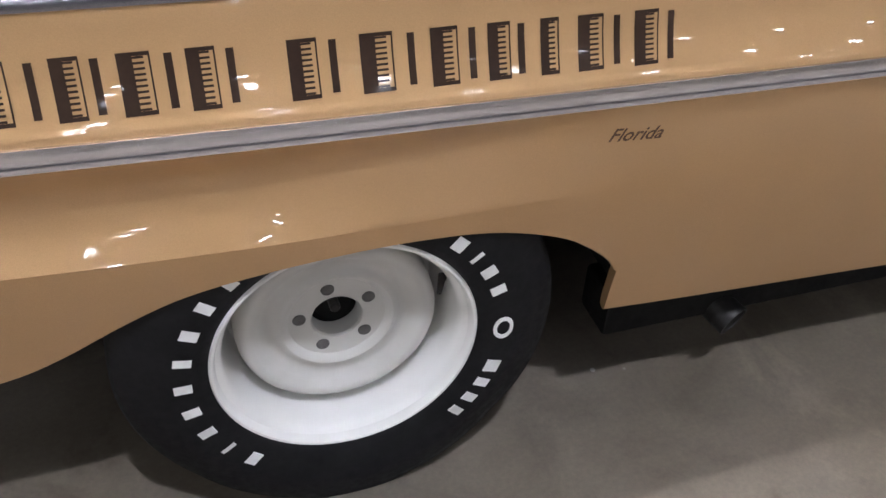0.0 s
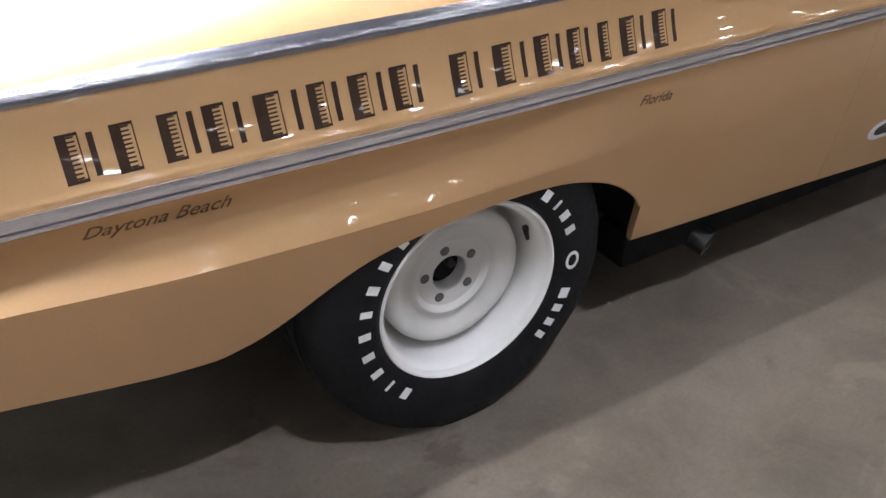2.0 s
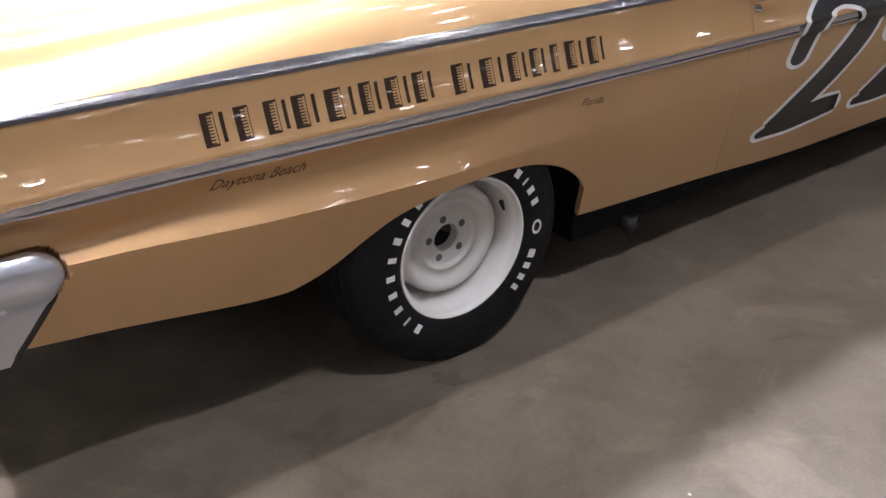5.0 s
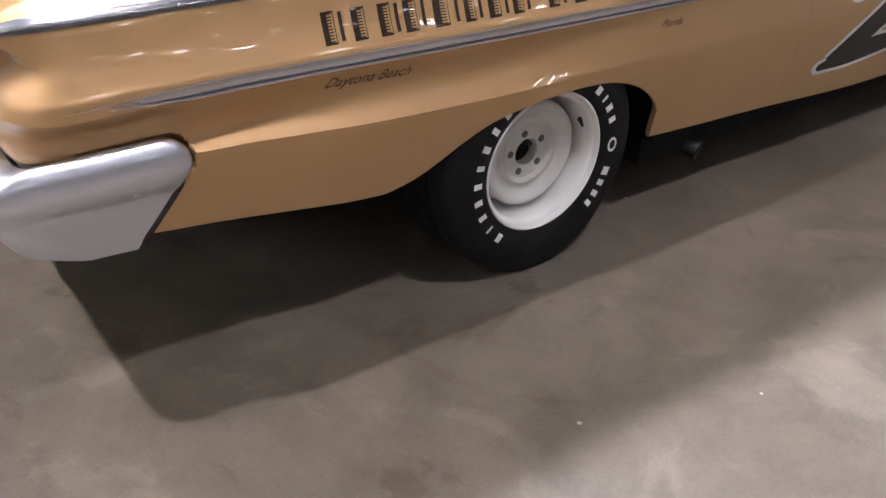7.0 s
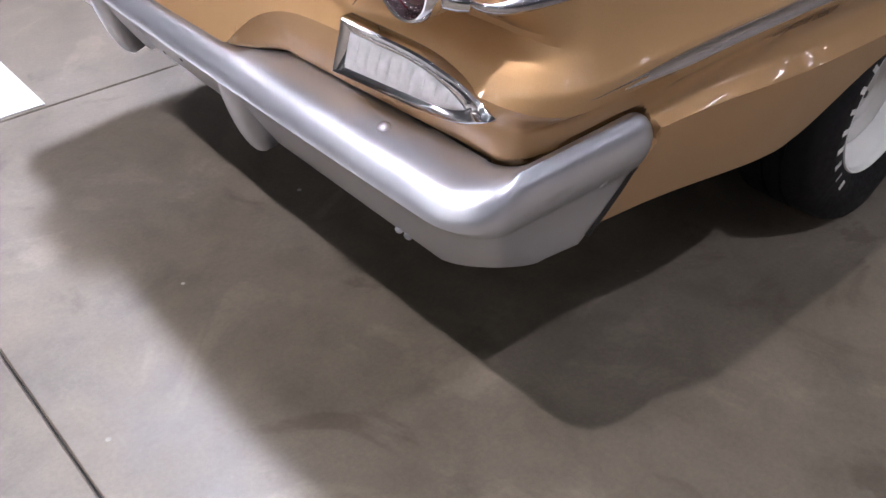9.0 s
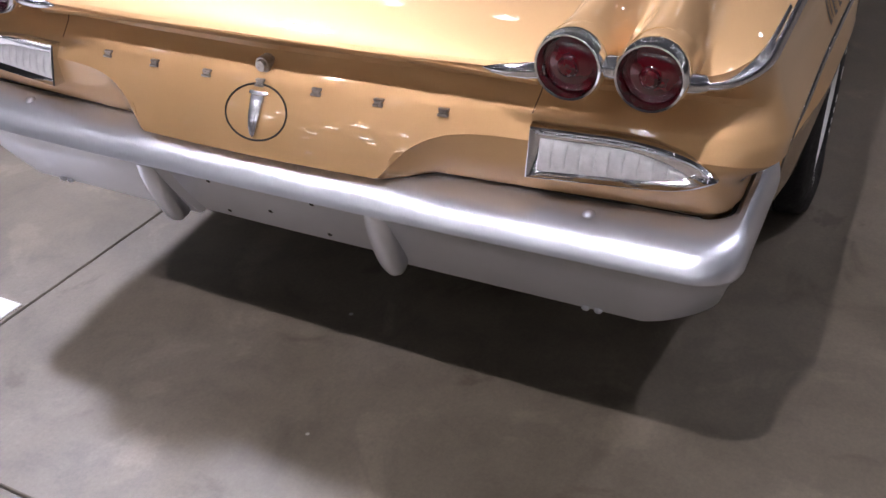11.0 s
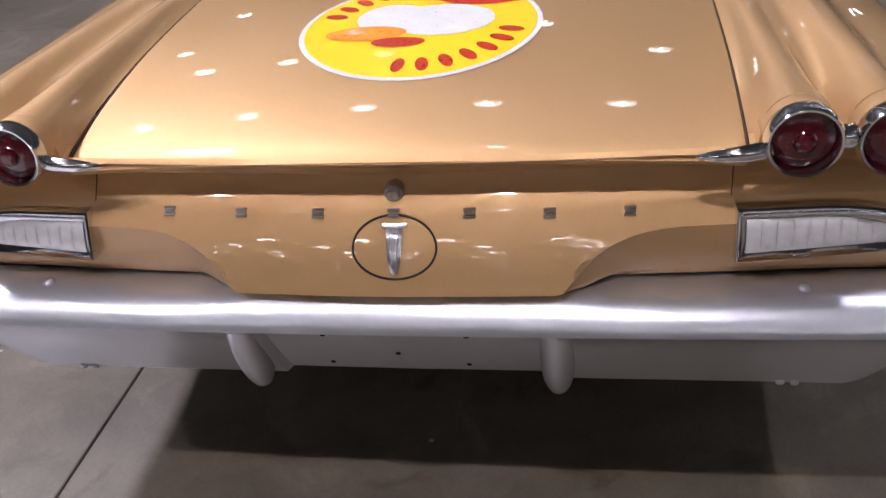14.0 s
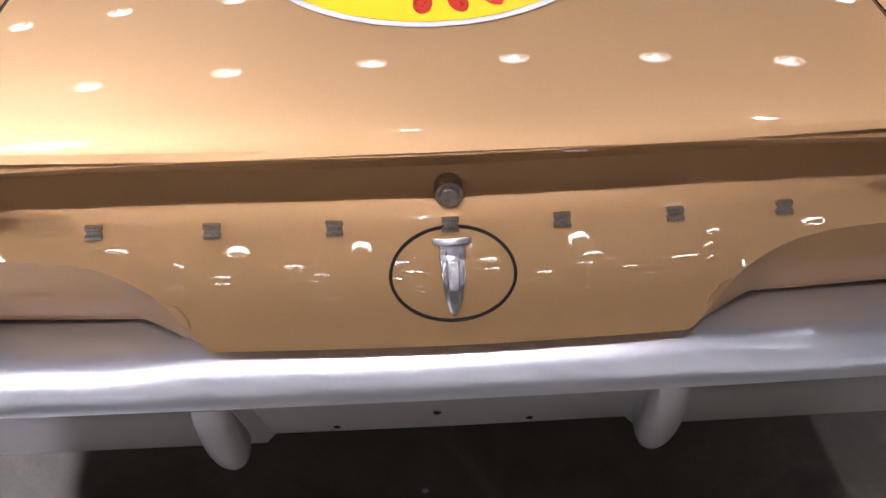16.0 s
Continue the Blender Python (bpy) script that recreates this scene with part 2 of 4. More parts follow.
FLOOD_GLOW = glowing("flood_lens", (0.95, 0.96, 1.06), FLOOD_POWER)
REFRACTOR = glowing("refractor_glass", (1.0, 0.96, 0.97), 18.0)
SIDE_REFRACTOR = glowing("side_refractor_glass", (1.0, 0.96, 0.95), 48.0)
REAR_REFRACTOR = glowing("rear_refractor_glass", (1.0, 0.97, 0.90), 66.0)
LAMP_BODY = simple("lamp_housing", (0.3, 0.3, 0.31), (0.4, 0.4, 0.41), 10, (0.3, 0.5), 0.6)


# ---------------------------------------------------------------- hall
SLAB = 4.5
GAP = 0.006


def hall():
    bm = box(bmesh.new(), (-38, -38, -0.3), (38, 38, -0.012))
    floor = tagged(part("floor", bm, JOINT), "polished grey concrete floor of an exhibition hall", "floor", "", "structure")
    for name, lo, hi in (("wall_north", (-38, 37.6, -0.012), (38, 38, 9.2)), ("wall_south", (-38, -38, -0.012), (38, -37.6, 9.2)),
                         ("wall_east", (37.6, -37.6, -0.012), (38, 37.6, 9.2)), ("wall_west", (-38, -37.6, -0.012), (-37.6, 37.6, 9.2))):
        tagged(part(name, box(bmesh.new(), lo, hi), WALL), "plain dark grey painted hall wall", "wall", "", "structure")
    tagged(part("ceiling", box(bmesh.new(), (-38, -38, 9.2), (38, 38, 9.5)), CEILING), "dark grey exhibition hall ceiling", "ceiling", "", "structure")
    return floor


def lamp(ring=REFRACTOR):
    """A round high-bay lamp that hangs from the ceiling."""
    empty = tagged(new("ceiling_lamp"), "round high-bay lamp hanging from the hall ceiling", "lamp", "high-bay lamps")
    part("housing", spun([(0.0, 0.2), (0.06, 0.2), (0.08, 0.02), (0.15, 0.0), (0.16, -0.10), (0.182, -0.21), (0.2, -0.34), (0.2, -0.345), (0.196, -0.345), (0.150, -0.10), (0.10, -0.088), (0.0, -0.088)][::-1], 24, None, "z"), LAMP_BODY, empty)
    part("refractor", spun([(0.187, -0.19), (0.212, -0.21), (0.228, -0.34), (0.222, -0.352), (0.204, -0.349)][::-1], 24, None, "z"), ring, empty, "glowing glass refractor ring")
    return empty


FLOOR = hall()


# ---------------------------------------------------------------- car body: surface functions
# x runs forward from the rear axle, y to the car's left, z up; w is the distance from the car's middle.
ARCH = [(-0.50, 0.388), (-0.44, 0.404), (-0.38, 0.432), (-0.30, 0.478), (-0.22, 0.514), (-0.10, 0.538), (0.04, 0.548), (0.16, 0.543),
        (0.24, 0.529), (0.328, 0.497), (0.380, 0.464), (0.422, 0.426), (0.441, 0.396)]
SILL = [(-1.20, 0.462), (-1.117, 0.450), (-0.9, 0.421), (-0.62, 0.390), (-0.50, 0.384), (0.44, 0.299), (0.975, 0.267), (1.65, 0.226), (4.0, 0.22)]
SPEAR_TOP = [(-1.3, 0.782), (-0.9, 0.782), (-0.6, 0.777), (0.0, 0.766), (0.9, 0.751), (2.0, 0.735), (4.0, 0.72)]
CREASE = [(-1.2, 0.628), (-0.97, 0.619), (-0.6, 0.604), (-0.3, 0.593), (0.04, 0.586), (0.5, 0.580), (4.0, 0.56)]


def bottom(x):
    if -0.50 < x < 0.4435:
        return chain(x, ARCH)
    return chain(x, SILL)


def bumper_end(z):
    """x of the bumper's end on the flank at a height."""
    if z < 0.594:
        return -0.990 - 0.762 * (0.594 - z)
    tip = min(1.0, (z - 0.594) / 0.078)
    return -0.984 - 0.070 * (1 - math.sqrt(max(0.0, 1 - tip * tip)))


def behind_bumper(x, z):
    edge = bumper_end(z) + 0.006
    return smooth(edge, edge - 0.016, x) * (1 - smooth(0.640, 0.664, z))


def lower_w(x, z, zc):
    """Distance from the middle of the flank below the crease."""
    fade = smooth(-0.15, 0.42, x)
    return lerp(lerp(1.024, 1.0105, fade), 0.966, (max(0.0, zc - z) / 0.32) ** 1.1)


def side_rows(x):
    """Control points (w, z) of the flank at x, from the belt down."""
    taper = 0.05 * smooth(2.2, 4.0, x) + 0.012 * smooth(0.0, -0.9, x)
    fade = smooth(-0.15, 0.42, x)
    st = chain(x, SPEAR_TOP)
    zc, zb = chain(x, CREASE), bottom(x)
    top = chain(x, [(-1.3, 0.936), (-1.0, 0.936), (-0.6, 0.932), (0.8, 0.914), (4.0, 0.88)])
    rows = [(0.957, top), (0.976, top - 0.024), (0.979, top - 0.030), (0.996, 0.5 * (top - 0.026 + st)), (1.0165, st + 0.016), (1.023, st),
            (1.021, st - 0.032), (lerp(0.992, 1.016, fade), 0.690), (lerp(0.997, 1.014, fade), 0.643),
            (lerp(1.024, 1.0105, fade), zc)] + [(lower_w(x, z, zc), z) for z in (lerp(zc, zb, 0.2), lerp(zc, zb, 0.6), zb)]
    return [(w - taper, z) for w, z in rows]


SEGMENTS = ((0, 1, 1), (1, 4, 10), (4, 6, 8), (6, 9, 20), (9, 12, 16))


def spread(rows):
    """Fine points through control rows; smooth within each segment, with a corner between two."""
    out = []
    for a, b, n in SEGMENTS:
        pts = rows[a:b + 1]
        for k in range(n):
            f = k / n * (b - a)
            out.append(tuple(chain(f, [(i, p[c]) for i, p in enumerate(pts)]) for c in range(len(pts[0]))))
    out.append(rows[-1])
    return out


def side_points(x, sink=1.0):
    """Fine points (w, z) of the flank at x, tucked in round the bumper's end."""
    out = []
    for w, z in spread(side_rows(x)):
        w -= 0.030 * smooth(-0.50, -0.98, x) * (1 - smooth(0.64, 0.72, z))
        w = lerp(w, min(w, 0.949), smooth(-0.96, -1.06, x) * smooth(0.60, 0.64, z) * (1 - smooth(0.695, 0.752, z)))
        out.append((w - 0.060 * sink * behind_bumper(x, z), z))
    return out


def side_w(x, z):
    pts = side_points(x)
    for (w0, z0), (w1, z1) in zip(pts, pts[1:]):
        if z1 <= z <= z0 and z0 > z1:
            return lerp(w0, w1, (z0 - z) / (z0 - z1))
    return pts[-1][0] if z < pts[-1][1] else pts[0][0]


def cut_z(y):
    """Lower edge of the tail panel."""
    return chain(y, [(0.297, 0.662), (0.33, 0.699), (0.356, 0.724), (0.402, 0.748), (0.462, 0.762), (0.6, 0.766), (1.0, 0.766)]) if y > 0.297 else 0.662


def plane_x(z):
    t = (0.806 - z) / 0.142
    return lerp(-1.362, -1.438, t) - 0.007 * math.sin(math.pi * min(1.0, max(0.0, t)))


def rear_rows(y):
    """Control points (x, z) of the tail at the distance y from the middle, from the deck edge down."""
    bow = 0.055 * (min(y, 0.93) / 0.93) ** 1.6
    zc = cut_z(y)
    step = smooth(0.297, 0.33, y)
    deep = smooth(0.297, 0.42, y)
    rows = [(-1.382, 0.9065), (-1.390, 0.899), (-1.370, 0.889), (-1.322, 0.853), (-1.362, 0.806), (plane_x((0.806 + zc) / 2), (0.806 + zc) / 2), (plane_x(zc), zc),
            (lerp(-1.425, -1.388, deep), lerp(0.655, 0.716, step)), (lerp(-1.41, -1.376, deep), lerp(0.650, 0.676, deep)),
            (lerp(-1.38, -1.366, deep), lerp(0.664, 0.657, deep)), (-1.31, 0.62), (-1.30, 0.55), (-1.29, 0.50)]
    return [(x + bow, z) for x, z in rows]


XC, WC = -1.19, 0.87      # where the corner begins on the flank and ends on the tail
NTH = 14


def body_columns(side_x):
    """Columns of points from the flank, round the corner, to the middle of the tail (right half, y negative)."""
    cols = []
    for x in side_x:
        cols.append([(x, -w, z) for w, z in side_points(x)])
    last, first = side_points(XC, 0.0), spread(rear_rows(WC))
    for i in range(1, NTH + 1):
        a = math.pi / 2 * i / NTH
        s, c = math.sin(a) ** 0.82, math.cos(a) ** 0.82
        t = smooth(0.15, 0.95, i / NTH)
        col = []
        for (w, zs), (xr, zr) in zip(last, first):
            x, w2, z = lerp(XC, xr, s), lerp(WC, w, c), lerp(zs, zr, t)
            inward = Vector((XC + 0.06 - x, WC - 0.10 - w2)).normalized() * 0.050 * (1 - smooth(0.636, 0.656, z)) * (1 - smooth(0.35, 1.0, i / NTH))
            col.append((x + inward.x, -(w2 + inward.y), z))
        cols.append(col)
    y = WC
    while y > 1e-6:
        y = max(0.0, y - (0.01 if 0.28 < y < 0.46 else 0.04))
        cols.append([(x, -y, z) for x, z in spread(rear_rows(y))])
    return cols


SIDE_X = [4.0 - 0.1 * i for i in range(28)] + [1.2 - 0.05 * i for i in range(14)] + [0.52, 0.48, 0.455, 0.447, 0.444, 0.4434, 0.4415, 0.437, 0.431, 0.424, 0.41]
SIDE_X += [0.39 - 0.02 * i for i in range(44)] + [-0.4995, -0.52] + [-0.55 - 0.03 * i for i in range(13)] + [-0.94 - 0.006 * i for i in range(42)]
SIDE_X = sorted({round(v, 4) for v in SIDE_X if v > XC + 0.004}, reverse=True) + [XC]
COLUMNS = body_columns(SIDE_X)
N_SIDE = len(SIDE_X)


def deck_z(x):
    return chain(x, [(-1.392, 0.903), (-1.37, 0.918), (-1.32, 0.935), (-1.2, 0.962), (-1.0, 0.989), (-0.7, 1.008), (-0.3, 1.018), (0.3, 1.022), (2.4, 1.03), (3.2, 1.0), (4.0, 0.93)])


def fender_z(x, w):
    """Height of the fender top, with two pods that begin at the tail lamps and thin out forwards."""
    inner = deck_z(x) - 0.022
    top = side_rows(max(x, XC))[0][1]
    t = min(1.0, max(0.0, (w - 0.60) / (0.957 - 0.60)))
    base = lerp(inner, top, t ** 4.5)
    run = max(0.0, x + 1.38)
    near = smooth(-1.36, -1.12, x)
    height = chain(x, [(-1.38, 0.095), (-1.2, 0.062), (-1.0, 0.040), (-0.6, 0.024), (0.0, 0.012), (0.5, 0.0), (4.0, 0.0)])
    ridge, pod = 0.0, base
    for centre, drift in ((0.671, 0.045), (0.806, 0.065)):
        d = abs(w - centre + drift * run)
        ridge += math.exp(-(d / 0.045) ** 2.4)
        if d < 0.0575:
            pod = max(pod, 0.935 + math.sqrt(0.0575 ** 2 - d * d))
    return lerp(pod, base + height * min(1.0, ridge) * smooth(0.598, 0.640, w), near)


# ---------------------------------------------------------------- the car
CAR = tagged(new("car"), "gold 1960s stock car with silver bumper and white wheels", "car")


def both_sides(name, rows, mat, label="", flip=False, angle=32, thick=0.0):
    """The same sheet on the right and on the left of the car, each a part of its own."""
    made = []
    for rr, fl in ((rows, flip), (mirrored(rows), not flip)):
        bm = sheet(rr, None, flip=fl)
        if thick:
            bmesh.ops.solidify(bm, geom=bm.faces[:], thickness=thick)
        made.append(part(name, bm, mat, CAR, label, angle))
    return made


# flanks: quarter panel and, ahead of the seam, the door and front fender
DOOR_REAR, DOOR_FRONT = 1.085, 2.35


def rear_shell():
    """Quarter panel, corner and tail as one skin, right and left."""
    rows = []
    for k, col in enumerate(COLUMNS):
        if k < N_SIDE and SIDE_X[k] > DOOR_REAR - 0.06:
            continue
        x_, y_, z_ = col[-1]
        if k < N_SIDE:
            rows.append(list(col) + [(x_, y_ + 0.004, z_ - 0.003), (x_, y_ + 0.010, z_ - 0.002), (x_, y_ + 0.015, z_ + 0.002), (x_, y_ + 0.016, z_ + 0.02)])
        else:
            rows.append(list(col) + [col[-1]] * 4)
    return rows


def panel_rows(x_hi, x_lo, n):
    rows = []
    for i in range(n + 1):
        x = lerp(x_hi, x_lo, i / n)
        col = [(x, -w, z) for w, z in side_points(x)]
        x_, y_, z_ = col[-1]
        rows.append(col + [(x_, y_ + 0.004, z_ - 0.003), (x_, y_ + 0.010, z_ - 0.002), (x_, y_ + 0.015, z_ + 0.002), (x_, y_ + 0.016, z_ + 0.02)])
    return rows


def turned_in(rows, d=0.025):
    """Adds edges folded inward at both ends of a panel, so that its seams have depth."""
    a = [(x, y + d, z) for x, y, z in rows[0]]
    b = [(x, y + d, z) for x, y, z in rows[-1]]
    return [a] + rows + [b]


SHELL = rear_shell()
first = panel_rows(DOOR_REAR - 0.0004, DOOR_REAR - 0.0605, 2)
QUARTER = both_sides("quarter_panel", turned_in(first + SHELL)[:-1], GOLD, "gold quarter panel that wraps round into the tail", angle=26)
DOORS = both_sides("door", turned_in(panel_rows(DOOR_FRONT - 0.004, DOOR_REAR + 0.0004, 30)), GOLD, "gold door with a white-edged black number")
both_sides("front_fender", turned_in(panel_rows(4.0, DOOR_FRONT + 0.004, 30)), GOLD)


# deck lid, fenders and cowl
def rear_end_x(w):
    """x of the body's rear edge at belt height, w from the middle."""
    if w <= WC:
        return rear_rows(w)[0][0]
    pts = [(-c[0][1], c[0][0]) for c in COLUMNS[N_SIDE - 1:N_SIDE + NTH]]
    pts.sort()
    for (w0, x0), (w1, x1) in zip(pts, pts[1:]):
        if w0 <= w <= w1 and w1 > w0:
            return lerp(x0, x1, (w - w0) / (w1 - w0))
    return XC


def deck_rows(x_front, y_max):
    rows = []
    n = 24
    for i in range(-n, n + 1):
        y = y_max * i / n
        xe = rear_rows(abs(y))[1][0]
        row = []
        for k in range(41):
            f = (k / 40) ** 1.7
            x = lerp(xe, x_front, f)
            z = deck_z(lerp(-1.392, x_front, f)) - 0.022 * (abs(y) / 0.6) ** 2
            row.append((x, y, z))
        under = [(xe + 0.010, y, row[0][2] - 0.012), (xe + 0.06, y, row[0][2] - 0.03)]
        rows.append(under[::-1] + row)
    return rows


DECK = part("deck_lid", sheet(deck_rows(0.36, 0.597), None, flip=True), GOLD, CAR, "gold deck lid with a round yellow decal", 40)
for s in (-1, 1):
    path = [(lerp(-1.352, 0.36, k / 30), s * 0.5988, deck_z(lerp(-1.365, 0.36, k / 30)) - 0.0235) for k in range(31)]
    path = path[::-1]
    cove = [(x_, z_) for x_, z_ in spread(rear_rows(0.597))[2:12]]
    path += [(x_ - 0.0005, s * lerp(0.599, 0.581, k / (len(cove) - 1)), z_) for k, (x_, z_) in enumerate(cove)]
    # brown tube draws the lid gap's shade; the panels nearly touch here
    part("lid_gap", tube(path, 0.0015, 6), SCRIPT_GAP_BROWN, CAR, "thin brown tube for the shaded gap beside the deck lid")

for side, name in ((-1, "fender_top"), (1, "fender_top")):
    rows = []
    ws = [0.6005 + (0.957 - 0.6005) * (1 - (1 - k / 44) ** 1.25) for k in range(45)]
    for w in ws:
        xe = rear_end_x(w)
        row = [(xe - 0.001, side * w, 0.906), (xe - 0.002, side * w, 0.5 * (0.906 + fender_z(xe, w)))]
        for k in range(61):
            x = lerp(xe, 4.0, (k / 60) ** 2.2)
            row.append((x, side * w, fender_z(x, w)))
        rows.append(row)
    part(name, sheet(rows, None, flip=side < 0), GOLD, CAR, "gold fender top with two pods behind the tail lamps", 40)

# hood, front and cabin, plain
part("hood", sheet([[(lerp(2.45, 4.0, k / 12), y * 0.06, deck_z(lerp(2.45, 4.0, k / 12)) - 0.01 * abs(y) / 5) for k in range(13)] for y in range(-10, 11)]), GOLD, CAR)
bm = bmesh.new()
box(bm, (3.98, -0.93, 0.34), (4.06, 0.93, 0.91), 0.03)
part("front_panel", bm, GOLD, CAR)


def cabin():
    def arc(x, w, z, drop):
        return [(x, w * t, z - drop * abs(t) ** 3) for t in [k / 8 for k in range(-8, 9)]]
    part("rear_window", sheet([arc(0.35, 0.70, 1.02, 0.03), arc(0.62, 0.66, 1.18, 0.03), arc(0.95, 0.60, 1.345, 0.03)]), WINDOW, CAR, "dark curved rear window")
    part("roof", sheet([arc(0.90, 0.62, 1.335, 0.03), arc(1.0, 0.62, 1.365, 0.03), arc(1.5, 0.64, 1.385, 0.03), arc(1.85, 0.62, 1.37, 0.03), arc(1.92, 0.61, 1.345, 0.03)]), GOLD, CAR)
    part("windscreen", sheet([arc(1.90, 0.61, 1.345, 0.03), arc(2.2, 0.70, 1.18, 0.03), arc(2.46, 0.76, 1.02, 0.03)]), WINDOW, CAR)
    for s in (-1, 1):
        part("side_window", sheet([[(0.36, s * 0.70, 0.99), (0.95, s * 0.60, 1.315)], [(1.4, s * 0.86, 0.985), (1.4, s * 0.64, 1.355)], [(2.45, s * 0.76, 0.99), (1.91, s * 0.61, 1.315)]]), WINDOW, CAR)


cabin()
bm = bmesh.new()
box(bm, (0.36, -0.62, 0.90), (2.46, 0.62, 1.0))
part("cockpit_floor", bm, BLACK, CAR)

# underbody, wheel housings and axle
bm = bmesh.new()
box(bm, (0.52, -0.93, 0.24), (4.0, 0.93, 0.34), 0.02)
box(bm, (-1.24, -0.74, 0.40), (0.52, 0.74, 0.52), 0.02)
# unseen block added to keep low light off the floor under the car
box(bm, (-1.16, -0.46, 0.27), (-0.42, 0.46, 0.42), 0.03)
box(bm, (0.50, -0.90, 0.15), (3.9, -0.80, 0.25), 0.01)
box(bm, (0.50, 0.80, 0.15), (3.9, 0.90, 0.25), 0.01)
for s in (-1, 1):
    box(bm, (-0.62, s * 0.72 - 0.02, 0.36), (0.60, s * 0.72 + 0.02, 0.80))
    box(bm, (-0.62, min(s * 0.72, s * 0.955), 0.74), (0.60, max(s * 0.72, s * 0.955), 0.80))
    box(bm, (0.53, min(s * 0.70, s * 0.95), 0.30), (0.60, max(s * 0.70, s * 0.95), 0.76))
    box(bm, (-0.66, min(s * 0.70, s * 0.95), 0.41), (-0.56, max(s * 0.70, s * 0.95), 0.76))
part("underbody", bm, BLACK, CAR, "black underbody and frame rails with an added unseen light block")
part("rear_axle", tube([(0, -0.84, 0.337), (0, -0.2, 0.337), (0, -0.12, 0.337), (0, 0.12, 0.337), (0, 0.2, 0.337), (0, 0.84, 0.337)], [0.045, 0.045, 0.13, 0.13, 0.045, 0.045], 16), BLACK, CAR)


# ---------------------------------------------------------------- trim
def band(cols, a, b, lift, n=5, crown=0.004):
    """A raised moulding between the fine rows a and b of body columns."""
    rows = []
    for i, col in enumerate(cols):
        p0, p1 = Vector(col[a]), Vector(col[b])
        q = Vector(cols[min(i + 1, len(cols) - 1)][a]) - Vector(cols[max(i - 1, 0)][a])
        out = (p1 - p0).cross(q).normalized()
        if out.y > 0 and abs(out.y) > abs(out.x):
            out = -out
        if out.x > 0 and abs(out.x) >= abs(out.y):
            out = -out
        row = [p0 - out * 0.004]
        for k in range(n + 1):
            t = k / n
            row.append(p0.lerp(p1, t) + out * (lift + crown * math.sin(math.pi * t)))
        row.append(p1 - out * 0.004)
        rows.append([tuple(v) for v in row])
    return rows


belt_cols = [c for c in COLUMNS[:N_SIDE + NTH + 1] if -c[0][1] > 0.868]
both_sides("belt_moulding", band(belt_cols, 0, 1, 0.005, 6, 0.006), ALUMINIUM, "bright metal moulding along the fender edge", angle=50)
SP_A = SEGMENTS[0][2] + SEGMENTS[1][2] + 4
SP_B = SP_A + 4


def spear_rows():
    """The moulding along the flank, drawn to a point at its tail end."""
    rows = band([c for c, x in zip(COLUMNS, SIDE_X) if x > XC + 0.002] + [COLUMNS[N_SIDE - 1], COLUMNS[N_SIDE], COLUMNS[N_SIDE + 1], COLUMNS[N_SIDE + 2]], SP_A, SP_B, 0.004, 8, 0.0)
    for row in rows:
        zm = 0.5 * (row[0][2] + row[-1][2])
        f = smooth(-1.23, -0.95, row[0][0])
        for i, (x, y, z) in enumerate(row):
            rel = (i / (len(row) - 1) - 0.5) * 2
            groove = 0.003 * (1 - min(1, abs(rel + 0.05) / 0.55) ** 4)
            y2 = y + groove * f if 0 < i < len(row) - 1 else y
            row[i] = (x, y2 + 0.004 * (1 - f), lerp(zm, z, 0.25 + 0.75 * f))
    return rows


both_sides("side_moulding", spear_rows(), ALUMINIUM, "bright grooved metal moulding along the flank", angle=50)


# ---------------------------------------------------------------- bumper
BUMPER_TIP = -0.984
# cross-sections over the roll, as depth behind the nose and height
ROLL_WING = [(0.134, 0.638), (0.129, 0.647), (0.108, 0.650), (0.084, 0.6485), (0.060, 0.6440), (0.040, 0.6370), (0.023, 0.6260), (0.010, 0.6130), (0.002, 0.6000), (0.0, 0.5920)]
ROLL_SIDE = [(0.050, 0.640), (0.044, 0.653), (0.036, 0.660), (0.026, 0.660), (0.016, 0.653), (0.008, 0.641), (0.003, 0.627), (0.0005, 0.612), (0.0, 0.598), (0.002, 0.584)]


